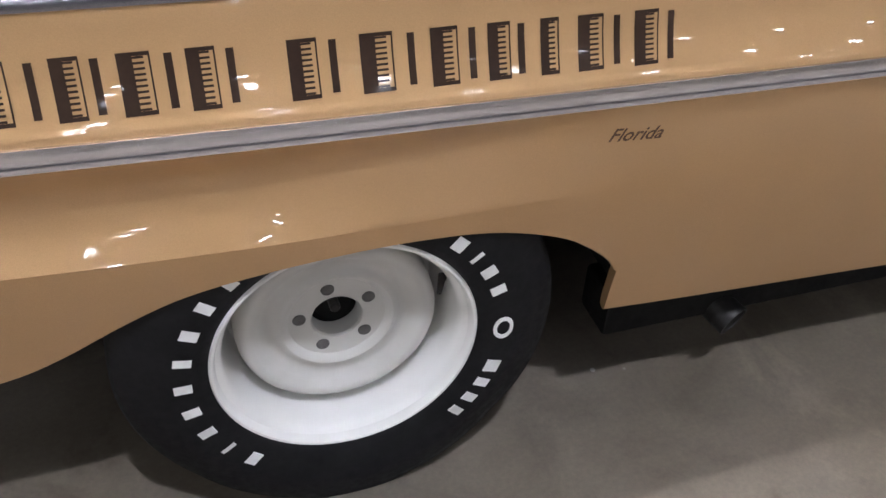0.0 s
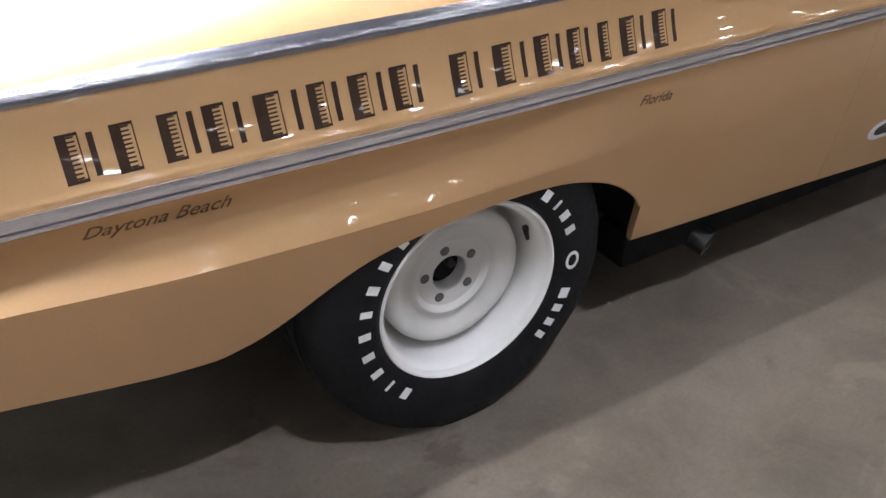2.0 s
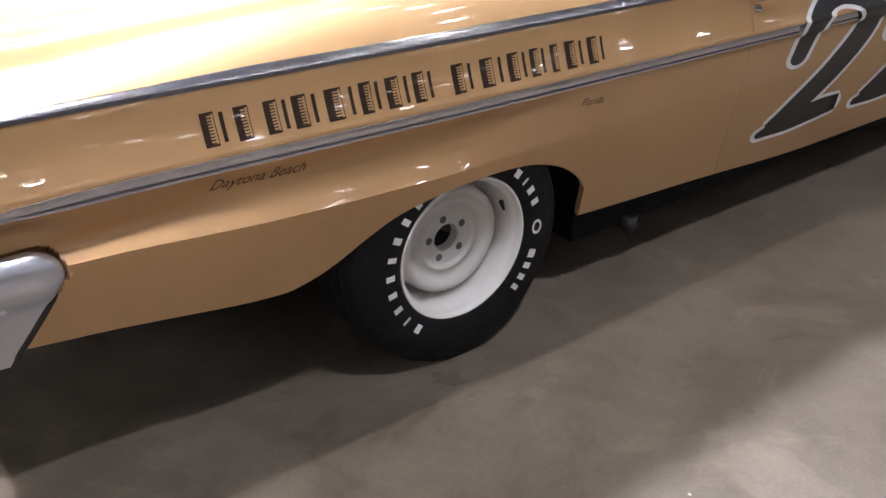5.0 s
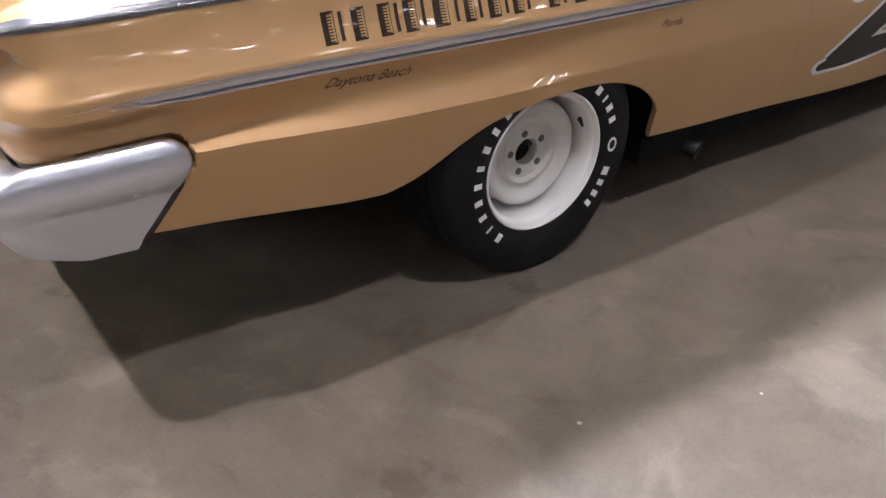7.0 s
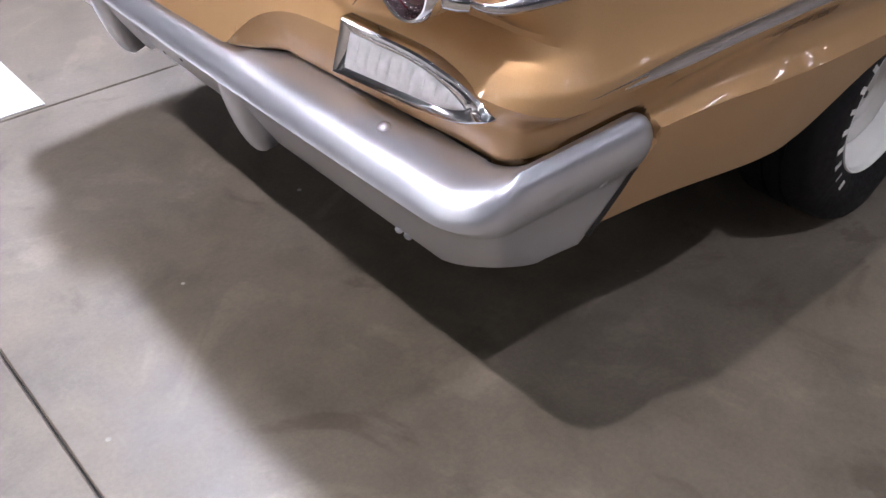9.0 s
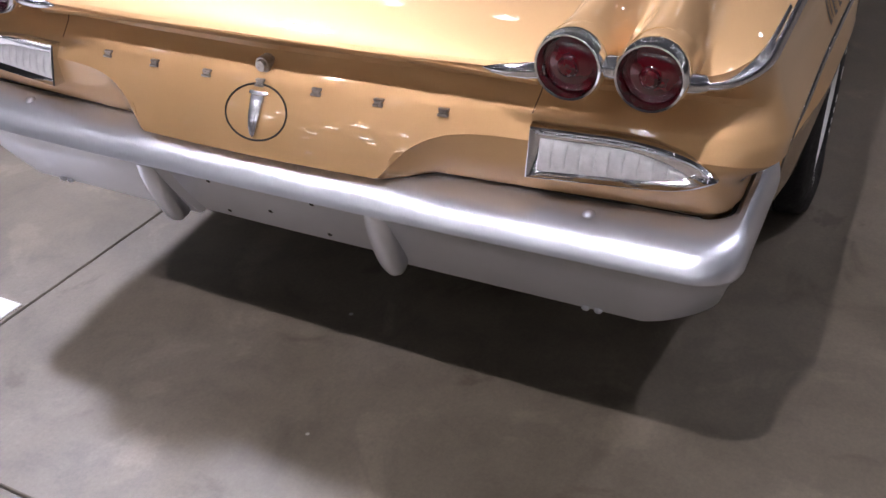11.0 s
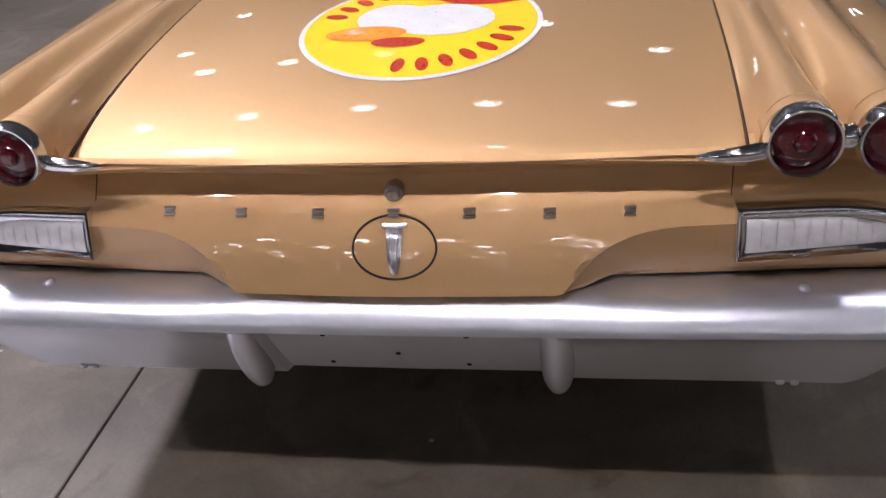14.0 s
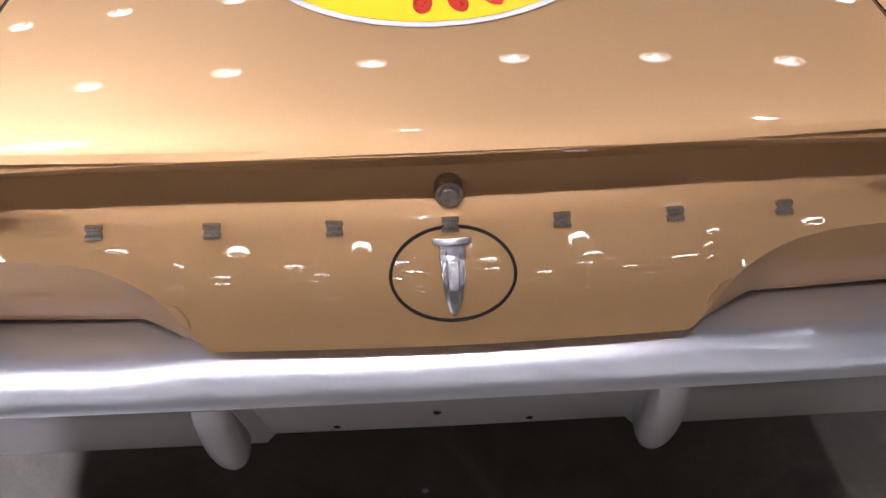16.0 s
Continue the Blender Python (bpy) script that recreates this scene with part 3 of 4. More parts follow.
def bumper_stations():
    """Points (x, w, z) of the rim, nose, crease and lower edge, from the flank's tip to the middle, with the shares of side and middle section."""
    out = []
    side = [BUMPER_TIP - 0.004 * i for i in range(10)] + [-1.024 - 0.006 * i for i in range(24)] + [-1.17, -1.175, -1.18]
    for x in side:
        f = (x - side[0]) / (side[-1] - side[0])
        late = smooth(-1.10, -1.18, x)
        near = smooth(-1.16, -1.09, x)
        out.append(((lerp(x, -1.262, late), 0.940 + 0.003 * f, 0.650), (lerp(x, -1.352, late), 0.990 - 0.003 * f, 0.606),
                    (lerp(x, -1.326, late), 0.962 + 0.005 * near, lerp(0.540, 0.548, f)), (lerp(x, -1.218, late), 0.934 + 0.014 * near, 0.415), 1.0, 0.0))
    n = 22
    for i in range(1, n + 1):
        a = math.pi / 2 * i / n
        c, s = math.cos(a), math.sin(a)
        f = smooth(0, 1, i / n)
        out.append(((-1.262 - 0.050 * s, 0.893 + 0.050 * c, lerp(0.650, 0.646, f)), (-1.352 - 0.094 * s, 0.891 + 0.096 * c, 0.606),
                    (-1.326 - 0.108 * s, 0.854 + 0.108 * c, lerp(0.548, 0.580, f)), (-1.218 - 0.120 * s, 0.812 + 0.122 * c, lerp(0.415, 0.410, f) + 0.014 * math.sin(2 * a)), 1.0 - f, 0.0))
    m = 60
    for i in range(1, m + 1):
        t = 1 - i / m
        w = 0.891 * t
        mid = 1 - smooth(0.300, 0.43, w)
        inner = 1 - smooth(0.282, 0.290, w)
        xn = -1.446 - 0.014 * (1 - t * t)
        rim = lerp(-1.312 - 0.016 * (1 - t), -1.392, mid)
        out.append(((rim, min(w, 0.893 * t ** 0.98), lerp(0.646 + 0.005 * (1 - t), 0.650, mid)), (xn, w, 0.606),
                    (xn + lerp(0.012, 0.030, inner), 0.854 * t, 0.580 + 0.004 * inner), (-1.338 - 0.006 * (1 - t) + 0.008 * inner, 0.812 * t, 0.410 + 0.010 * inner), 0.0, mid))
    return out


def section(rim, nose, crease, low, side, mid):
    pts = []
    span = math.hypot(rim[0] - nose[0], rim[1] - nose[1])
    full_depth = lerp(0.134, 0.050, side)
    for k, (p, q) in enumerate(zip(ROLL_WING, ROLL_SIDE)):
        d, z = lerp(p[0], q[0], side), lerp(p[1], q[1], side)
        if mid or side == 0.0:
            limit = span - 0.0008 * (9 - k)
            if d > limit:
                z = chain(-limit, [(-a, h) for a, h in ROLL_WING[2:]]) - (0.008 if k == 0 else 0.0)
                d = limit if k else span
        else:
            d *= span / full_depth
        f = d / span
        pts.append((lerp(nose[0], rim[0], f), lerp(nose[1], rim[1], f), z + 0.005 * mid * min(1.0, d / 0.03)))
    last = pts[-1]
    for t, out in ((0.35, 0.30), (0.7, 0.20), (1.0, 0.0)):
        pts.append(tuple(lerp(lerp(last[k], crease[k], t), nose[k], out * (k < 2)) for k in range(3)))
    step = [crease[0] + 0.10 * (low[0] - crease[0]), crease[1] + 0.10 * (low[1] - crease[1]), crease[2] - 0.008]
    for t in (0.0, 0.25, 0.5, 0.75, 0.94):
        p = [lerp(step[k], low[k], t) for k in range(3)]
        bulge = 0.05 * math.sin(math.pi * t)
        pts.append((p[0] + bulge * (crease[0] - low[0]), p[1] + bulge * (crease[1] - low[1]), p[2]))
    inward = [low[0] - crease[0], low[1] - crease[1]]
    pts.append((low[0] + 0.02 * inward[0], low[1] + 0.02 * inward[1], low[2] - 0.003))
    pts.append((low[0] + 0.12 * inward[0], low[1] + 0.12 * inward[1], low[2] + 0.004))
    return pts


def bumper_rows():
    rows = []
    for rim, nose, crease, low, side, mid in bumper_stations():
        pts = section(rim, nose, crease, low, side, mid)
        x = nose[0]
        if side == 1.0 and x > -1.14:
            lo = max(0.40, 0.594 - (-0.990 - x) / 0.762)
            f = min(1.0, max(0.0, (BUMPER_TIP - x) / 0.070))
            tip = math.sqrt(max(0.0, 1 - (1 - f) ** 2))
            hi = max(lerp(0.596, 0.672, tip), lo + 0.002)
            done, before = [], None
            for p in pts:
                y, z = p[1], p[2]
                if z < lo:
                    if before and before[2] > lo:
                        t = (before[2] - lo) / (before[2] - z)
                        y = lerp(before[1], y, t)
                    else:
                        y = done[-1][1] if done else y
                    z = lo
                if z > lo and hi < 0.671:
                    z = lo + (z - lo) * (hi - lo) / (0.672 - lo)
                done.append((p[0], lerp(min(y, 0.958), y, 0.1 + 0.9 * tip), z))
                before = p
            pts = done
        rows.append([(px, -py, pz) for px, py, pz in pts])
    return rows


BR = bumper_rows()
full = BR + mirrored(BR)[::-1][1:]
BUMPER = part("rear_bumper", weld(sheet(full)), SILVER, CAR, "silver-painted rear bumper with a lower valance", 27)
rim_line = [(r[0][0], r[0][1] * 0.999, r[0][2] + 0.001) for r in BR]
rim_line += [(x, -y, z) for x, y, z in rim_line[::-1][1:]]
# black tube paints the shade of the open gap along the rim
part("bumper_gap_shade", tube(rim_line, 0.0055, 8), GAP_AND_RUBBER, CAR, "black tube for the shade between bumper and body")
# the same painted shade along the bumper's end on each flank
end_edge = [(r[-3][0] + 0.005, r[-3][1] + 0.002, r[-3][2] - 0.002) for r in BR if r[-3][0] > -1.116]
for s in (1, -1):
    part("bumper_end_shade", tube([(x, y * s, z) for x, y, z in end_edge], 0.0075, 8), GAP_AND_RUBBER, CAR)


def guard(y):
    rows = []
    for i in range(17):
        f = i / 16
        z = lerp(0.622, 0.392, f)
        r = math.sqrt(max(0.0, 1 - abs(2 * f - 1) ** 2.6))
        cx = lerp(-1.432, -1.366, f ** 1.1)
        row = []
        for k in range(20):
            a = 2 * math.pi * k / 20
            row.append((cx - 0.034 * r * math.cos(a) * (1 if math.cos(a) > 0 else 1.9), y + 0.032 * r * math.sin(a), z))
        rows.append(row)
    return part("bumper_guard", weld(sheet(rows, None, close_v=True)), SILVER, BUMPER, "", 60)


guard(-0.286), guard(0.312)


def dome(name, p, nrm, r, h, mat, parent, label=""):
    rows = []
    z = Vector(nrm).normalized()
    u = z.orthogonal().normalized()
    v = z.cross(u)
    for a, b in ((1.0, 0.0), (0.97, 0.35), (0.8, 0.72), (0.5, 0.93), (0.2, 1.0), (0.0, 1.01)):
        rows.append([tuple(Vector(p) + (u * math.cos(t) + v * math.sin(t)) * r * a + z * h * b) for t in [2 * math.pi * k / 16 for k in range(16)]])
    return part(name, weld(sheet(rows, None, close_v=True)), mat, parent, label, 60)


for s in (-1, 1):
    dome("bumper_bolt", (-1.3755, s * 0.708, 0.6435), (-0.35, 0, 0.94), 0.013, 0.010, SILVER, BUMPER)
    dome("bumper_bolt", (-1.113, s * 0.973, 0.556), (0, s, -0.3), 0.009, 0.005, SILVER, BUMPER)


def valance_x(z):
    """x of the recessed middle of the valance at a height."""
    for p, q in zip(BR[-1], BR[-1][1:]):
        if q[2] <= z <= p[2] and z < 0.58:
            return lerp(p[0], q[0], (p[2] - z) / (p[2] - q[2]))
    return BR[-1][-3][0]


# black domes stand in for the shade inside drilled holes
for y, z in ((0.154, 0.556), (-0.12, 0.557), (0.021, 0.490), (0.164, 0.446), (-0.112, 0.446)):
    dome("bumper_hole", (valance_x(z) - 0.001, y, z), (-0.89, 0, -0.45), 0.0055, 0.0018, GAP_AND_RUBBER, BUMPER)
for y in (0.699, 0.725, -0.699, -0.725):
    dome("valance_bolt", (-1.340, y, 0.412), (-0.8, 0, -0.6), 0.009, 0.008, SILVER, BUMPER)


# ---------------------------------------------------------------- tail lamps
def tail_lamp(y):
    """A round red lamp in a chrome bezel at the end of its pod."""
    holder = new("tail_lamp")
    holder.parent = CAR
    tagged(holder, "round red tail lamp in a chrome bezel")
    c = (0, y, 0.935)
    x0 = -1.335
    outer = [(0.054, x0 - 0.04), (0.0575, x0 - 0.048), (0.0600, x0 - 0.051), (0.0605, x0 - 0.062), (0.0595, x0 - 0.074), (0.056, x0 - 0.081), (0.0525, x0 - 0.080), (0.050, x0 - 0.072), (0.0485, x0 - 0.055), (0.046, x0 - 0.05)]
    pod = [(0.0565, x0 + 0.012), (0.0572, x0 - 0.03), (0.0575, x0 - 0.052), (0.0565, x0 - 0.055)]
    part("pod", spun(pod, 40, None, "x", c), GOLD, holder, "gold pod that carries the lamp", 40)
    part("bezel", spun(outer, 40, None, "x", c), CHROME, holder, "", 50)
    lens = [(0.0485, x0 - 0.054), (0.047, x0 - 0.060), (0.040, x0 - 0.066), (0.030, x0 - 0.070), (0.0185, x0 - 0.0725), (0.0165, x0 - 0.0745), (0.015, x0 - 0.0815), (0.010, x0 - 0.0855), (0.0, x0 - 0.0865)]
    part("lens", spun(lens, 40, None, "x", c), RED_GLASS, holder, "", 28)
    return holder


for s in (-1, 1):
    tail_lamp(s * 0.671), tail_lamp(s * 0.806)
    bm = bmesh.new()
    tube([(-1.372, s * 0.725, 0.930), (-1.377, s * 0.7385, 0.930), (-1.372, s * 0.752, 0.930)], 0.020, 14, bm)
    part("lamp_bridge", bm, CHROME, CAR, "chrome bridge between the two lamps")
    tip = [(-1.390, s * 0.512, 0.905), (-1.393, s * 0.532, 0.906), (-1.395, s * 0.56, 0.908), (-1.393, s * 0.595, 0.911), (-1.386, s * 0.625, 0.914)]
    part("lamp_spear", tube(tip, [0.0015, 0.008, 0.012, 0.0145, 0.015], 14), CHROME, CAR, "pointed chrome spear beside the lamp")
    bm = tube([(-1.372, s * 0.852, 0.918), (-1.362, s * 0.866, 0.914), (-1.350, s * 0.878, 0.912)], [0.018, 0.017, 0.015], 14)
    part("lamp_trim_joint", bm, CHROME, CAR)


# ---------------------------------------------------------------- reversing lamps
def reversing_lamp(s):
    """A fluted clear lamp in a deep chrome frame, blunt inside and drawn to a low point towards the car's side."""
    holder = new("reversing_lamp")
    holder.parent = CAR
    tagged(holder, "fluted clear reversing lamp in a deep chrome frame")

    def edge_z(y):
        top = 0.737 + 0.060 * max(0.0, 1 - max(0.0, (y - 0.70) / 0.218) ** 2.5) ** 0.62
        low = 0.706 + 0.010 * max(0.0, (y - 0.60) / 0.25) + 0.0165 * max(0.0, (y - 0.83) / 0.088) ** 2.6
        return top, min(low, top)

    def outline(f, depth, n=44):
        loop_top, loop_low = [], []
        for k in range(n + 1):
            t = k / n
            y0 = lerp(0.587, 0.918, t)
            y = lerp(0.587 + 0.020 * f, 0.918 - 0.034 * f, t)
            top, low = edge_z(y0)
            zt, zl = top - 0.025 * f, low + 0.011 * f
            if zt < zl:
                zt = zl = 0.69 * zl + 0.31 * zt
            tuck = 0.055 * (y / 0.93) ** 1.6 + 0.012 * smooth(0.80, 0.94, y)
            for z, out in ((zt, loop_top), (zl, loop_low)):
                out.append((-1.375 - 0.28 * (0.795 - z) + tuck - depth, s * y, z))
        return loop_top + loop_low[::-1]

    frame_rows = [outline(-0.02, -0.045), outline(0.0, 0.010), outline(0.06, 0.017), outline(0.20, 0.019), outline(0.32, 0.016), outline(0.95, 0.006), outline(1.3, 0.004), outline(1.9, 0.003)]
    part("frame", weld(sheet(frame_rows, None, close_v=True, flip=s > 0)), CHROME, holder, "", 30)
    loop = outline(0.94, 0.007, 176)
    n = len(loop) // 2
    rows = []
    for k in range(n):
        a, b = Vector(loop[k]), Vector(loop[len(loop) - 1 - k])
        flute = abs(math.sin(math.pi * 11 * k / (n - 1))) ** 0.35
        row = []
        for j in range(9):
            t = j / 8
            p = a.lerp(b, t)
            p.x -= (0.0020 + 0.0030 * flute) * math.sin(math.pi * t) ** 0.6 * min(1.0, (a - b).length / 0.03)
            row.append(tuple(p))
        rows.append(row)
    part("lens", sheet(rows, None, flip=s < 0), CLEAR_LENS, holder, "", 50)


reversing_lamp(-1), reversing_lamp(1)


# ---------------------------------------------------------------- tail ornaments
def on_tail(y, z, lift=0.0):
    """A point on the tail panel."""
    bow = 0.055 * (min(abs(y), 0.93) / 0.93) ** 1.6
    return Vector((plane_x(z) + bow - lift * 0.88, y, z + lift * 0.47 * 0))


TAIL_PANEL = new("tail_ornament")
TAIL_PANEL.parent = CAR
tagged(TAIL_PANEL, "chrome emblem, ring and small blocks on the tail")
ringpts = [tuple(on_tail(-0.004 + 0.0755 * math.cos(a), 0.742 + 0.050 * math.sin(a), 0.0)) for a in [2 * math.pi * k / 48 for k in range(48)]]
# black tube paints the shade in the groove
part("ring_groove", tube(ringpts, 0.0022, 6, None, True), GAP_AND_RUBBER, TAIL_PANEL)
rows = []
for f, hw, h in ((0.0, 0.022, 0.004), (0.03, 0.024, 0.006), (0.07, 0.024, 0.006), (0.075, 0.0155, 0.010), (0.16, 0.0165, 0.011), (0.17, 0.0155, 0.009), (0.24, 0.0165, 0.012), (0.25, 0.0155, 0.010), (0.5, 0.0145, 0.013), (0.75, 0.011, 0.012), (0.92, 0.006, 0.008), (1.0, 0.001, 0.002)):
    z = lerp(0.781, 0.697, f)
    row = []
    for t in (-1, -0.92, -0.5, -0.42, 0, 0.42, 0.5, 0.92, 1):
        prof = 0 if abs(t) == 1 else (0.55 if abs(t) > 0.9 else (0.75 if abs(t) == 0.5 else (0.9 if abs(t) == 0.42 else 1.0)))
        row.append(tuple(on_tail(-0.004 + hw * t, z, h * prof)))
    rows.append(row)
part("emblem", sheet(rows), EMBLEM_METAL, TAIL_PANEL, "", 25)
lockc = Vector((-1.352, -0.003, 0.826))
bm = spun([(0.0, -0.012), (0.0105, -0.012), (0.0115, -0.011), (0.013, -0.004), (0.0165, -0.004), (0.0175, -0.001), (0.0175, 0.02)], 28, None, "x", tuple(lockc))
part("lock", bm, LOCK_METAL, TAIL_PANEL, "round key lock", 30)
for y in (0.425, 0.283, 0.136, -0.003, -0.138, -0.277, -0.413):
    bm = bmesh.new()
    z = 0.795 - 0.004 * smooth(0.0, -0.4, y)
    for dz, hw in ((0.0045, 0.0105), (-0.0045, 0.0105)):
        a = on_tail(y, z + dz, 0)
        box(bm, (a.x - 0.006, y - hw, z + dz - 0.0022), (a.x + 0.004, y + hw, z + dz + 0.0022), 0.001)
    a = on_tail(y, z, 0)
    box(bm, (a.x - 0.005, y - 0.008, z - 0.003), (a.x + 0.004, y + 0.008, z + 0.003), 0.001)
    part("letter_block", bm, LOCK_METAL, TAIL_PANEL)


# ---------------------------------------------------------------- decal on the deck lid
def deck_point(x, y, lift):
    return (x, y, deck_z(x) - 0.022 * (abs(y) / 0.6) ** 2 + lift)


def deck_blob(cx, cy, rx, ry, lift, turn=0.0, n=40, rings=5, squeeze=0.0):
    rows = []
    for j in range(rings + 1):
        k = j / rings
        row = []
        for i in range(n):
            a = 2 * math.pi * i / n
            u, v = rx * k * math.cos(a), ry * k * math.sin(a)
            if squeeze:
                v *= 1 - squeeze * (u / rx) * k
            row.append(deck_point(cx + u * math.cos(turn) - v * math.sin(turn), cy + u * math.sin(turn) + v * math.cos(turn), lift))
        rows.append(row)
    return weld(sheet(rows, None, close_v=True), 1e-5)


DC = (-0.922, 0.003)
DECAL = part("decal", deck_blob(*DC, 0.254, 0.254, 0.0014), WHITE_PAINT, DECK, "round white-edged decal")
part("decal_field", deck_blob(*DC, 0.243, 0.243, 0.0024), YELLOW, DECAL)
part("decal_patch", deck_blob(DC[0] + 0.035, DC[1] + 0.065, 0.075, 0.075, 0.0034), WHITE_PAINT, DECAL, "plain white oval patch")
part("decal_patch", deck_blob(DC[0] + 0.015, DC[1] - 0.045, 0.085, 0.110, 0.0036), WHITE_PAINT, DECAL, "plain white oval patch")
part("decal_patch", deck_blob(DC[0] + 0.150, DC[1] - 0.120, 0.055, 0.105, 0.0040), RED_VINYL, DECAL, "plain red oval patch")
part("decal_patch", deck_blob(DC[0] - 0.050, DC[1] + 0.105, 0.036, 0.085, 0.0044), ORANGE, DECAL, "plain orange oval patch")
part("decal_patch", deck_blob(DC[0] - 0.098, DC[1] + 0.030, 0.022, 0.055, 0.0040), RED_VINYL, DECAL, "plain red oval patch")
for k in range(7):
    aa = radians(176 + 13.5 * k)
    cx, cy = DC[0] + 0.198 * math.cos(aa), DC[1] + 0.198 * math.sin(aa)
    part("decal_bar", deck_blob(cx, cy, 0.027, 0.013, 0.0034, aa, 24, 2), RED_VINYL, DECAL)
for k in range(5):
    aa = radians(20 + 13.5 * k)
    cx, cy = DC[0] + 0.198 * math.cos(aa), DC[1] + 0.198 * math.sin(aa)
    part("decal_bar", deck_blob(cx, cy, 0.027, 0.013, 0.0034, aa, 24, 2), RED_VINYL, DECAL)


# ---------------------------------------------------------------- painted writing on the flank
def flank_patch(quads, lift, side=-1, nx=4, nz=4):
    """Paint laid on the flank: quads of four (x, z) corners, in order round each."""
    bm = bmesh.new()
    for q in quads:
        rows = []
        for i in range(nx + 1):
            row = []
            for j in range(nz + 1):
                a, b = i / nx, j / nz
                x = lerp(lerp(q[0][0], q[1][0], a), lerp(q[3][0], q[2][0], a), b)
                z = lerp(lerp(q[0][1], q[1][1], a), lerp(q[3][1], q[2][1], a), b)
                row.append((x, side * (side_w(x, z) + lift), z))
            rows.append(row)
        sheet(rows, bm)
    return bm


BARS = [(-0.687, -0.630), (-0.614, -0.566), (-0.549, -0.490), (-0.485, -0.420), (-0.408, -0.328), (-0.320, -0.262), (-0.252, -0.184), (-0.178, -0.117),
        (-0.066, 0.000), (0.018, 0.095), (0.106, 0.172), (0.180, 0.236), (0.252, 0.288), (0.300, 0.368), (0.380, 0.446)]


def bar_quads(x0, x1):
    """One upright bar: a dark left half and a hatched right half between two thin rails."""
    zl = chain(0.5 * (x0 + x1), SPEAR_TOP) + 0.022
    zh = zl + 0.066
    lean = 0.0
    right = lerp(x0, x1, 0.97)
    wide = x1 - x0 > 0.055
    x0, x1 = lerp(x0, x1, 0.10), lerp(x0, x1, 0.64 if wide else 0.80)
    m = lerp(x0, x1, 0.46)
    q = [((x0, zl), (m, zl), (m + lean, zh), (x0 + lean, zh))]
    e = lerp(x0, x1, 0.92)
    for zz in (zl, zh - 0.0045):
        q.append(((m, zz), (e, zz), (e, zz + 0.0045), (m, zz + 0.0045)))
    n = 11
    for k in range(1, n):
        z = lerp(zl, zh, k / n)
        q.append(((m, z - 0.0013), (lerp(m, e, 0.72), z - 0.0013), (lerp(m, e, 0.72), z + 0.0013), (m, z + 0.0013)))
    q.append(((e, zl), (e + 0.002, zl), (e + 0.002, zh), (e, zh)))
    if wide:
        q.append(((right - 0.009, zl + 0.004), (right, zl + 0.004), (right, zh - 0.004), (right - 0.009, zh - 0.004)))
    return q


for q in BARS:
    part("writing_bar", flank_patch(bar_quads(*q), 0.0007, -1, 3, 3), INK, QUARTER[0], "dark brown hatched upright bar")


def script(text, x0, z0, size, shear, slope, parent, x_scale=1.0):
    """Small slanted writing painted on the flank."""
    curve = bpy.data.curves.new("script", "FONT")
    curve.body, curve.size, curve.shear, curve.resolution_u, curve.offset = text, size, shear, 3, 0.0004
    temp = bpy.data.objects.new("script", curve)
    scene.collection.objects.link(temp)
    bpy.context.view_layer.update()
    data = bpy.data.meshes.new_from_object(temp.evaluated_get(bpy.context.evaluated_depsgraph_get()))
    bpy.data.objects.remove(temp)
    bpy.data.curves.remove(curve)
    bm = bmesh.new()
    bm.from_mesh(data)
    bpy.data.meshes.remove(data)
    for v in bm.verts:
        x, z = x0 + v.co.x * x_scale, z0 + v.co.y + slope * v.co.x
        v.co = Vector((x, -(side_w(x, z) + 0.0008), z))
    return part("script", bm, SCRIPT_GAP_BROWN, parent, "small dark brown slanted writing")


script("Daytona Beach", -0.682, 0.698, 0.040, 0.45, -0.045, QUARTER[0], 0.92)
script("Florida", 0.366, 0.668, 0.030, 0.45, -0.06, QUARTER[0], 1.0)


def stroke(points, widths, lift, grow, bm, squash):
    """A broad rounded stroke along a smooth path of (x, z) points on the flank, over the moulding as well."""
    n = 14 * (len(points) - 1)
    last = len(points) - 1

    def at(f):
        return Vector([chain(f, [(i, p[c]) for i, p in enumerate(points)]) for c in range(2)])

    track = []
    for k in range(n + 1):
        f = last * k / n
        d = (at(min(last, f + 0.02)) - at(max(0.0, f - 0.02))).normalized()
        track.append((at(f), d, chain(f, list(enumerate(widths))) + grow))
    for end, sign in ((0, -1), (len(track) - 1, 1)):
        p, d, h = track[end]
        cap = [(p + d * sign * h * math.sin(a), d, h * max(0.03, math.cos(a))) for a in [math.pi / 2 * k / 6 for k in range(1, 7)]]
        track = cap[::-1] + track if sign < 0 else track + cap
    rows = []
    for p, d, h in track:
        row = []
        for k in range(-5, 6):
            q = p + Vector((-d.y, d.x)) * h * k / 5
            x, z = q.x * squash, q.y
            st = chain(x, SPEAR_TOP)
            over = smooth(st + 0.012, st + 0.002, z) * smooth(st - 0.050, st - 0.038, z)
            row.append((x, -(side_w(x, z) + lift + 0.0085 * over), z))
        rows.append(row)
    return sheet(rows, bm)


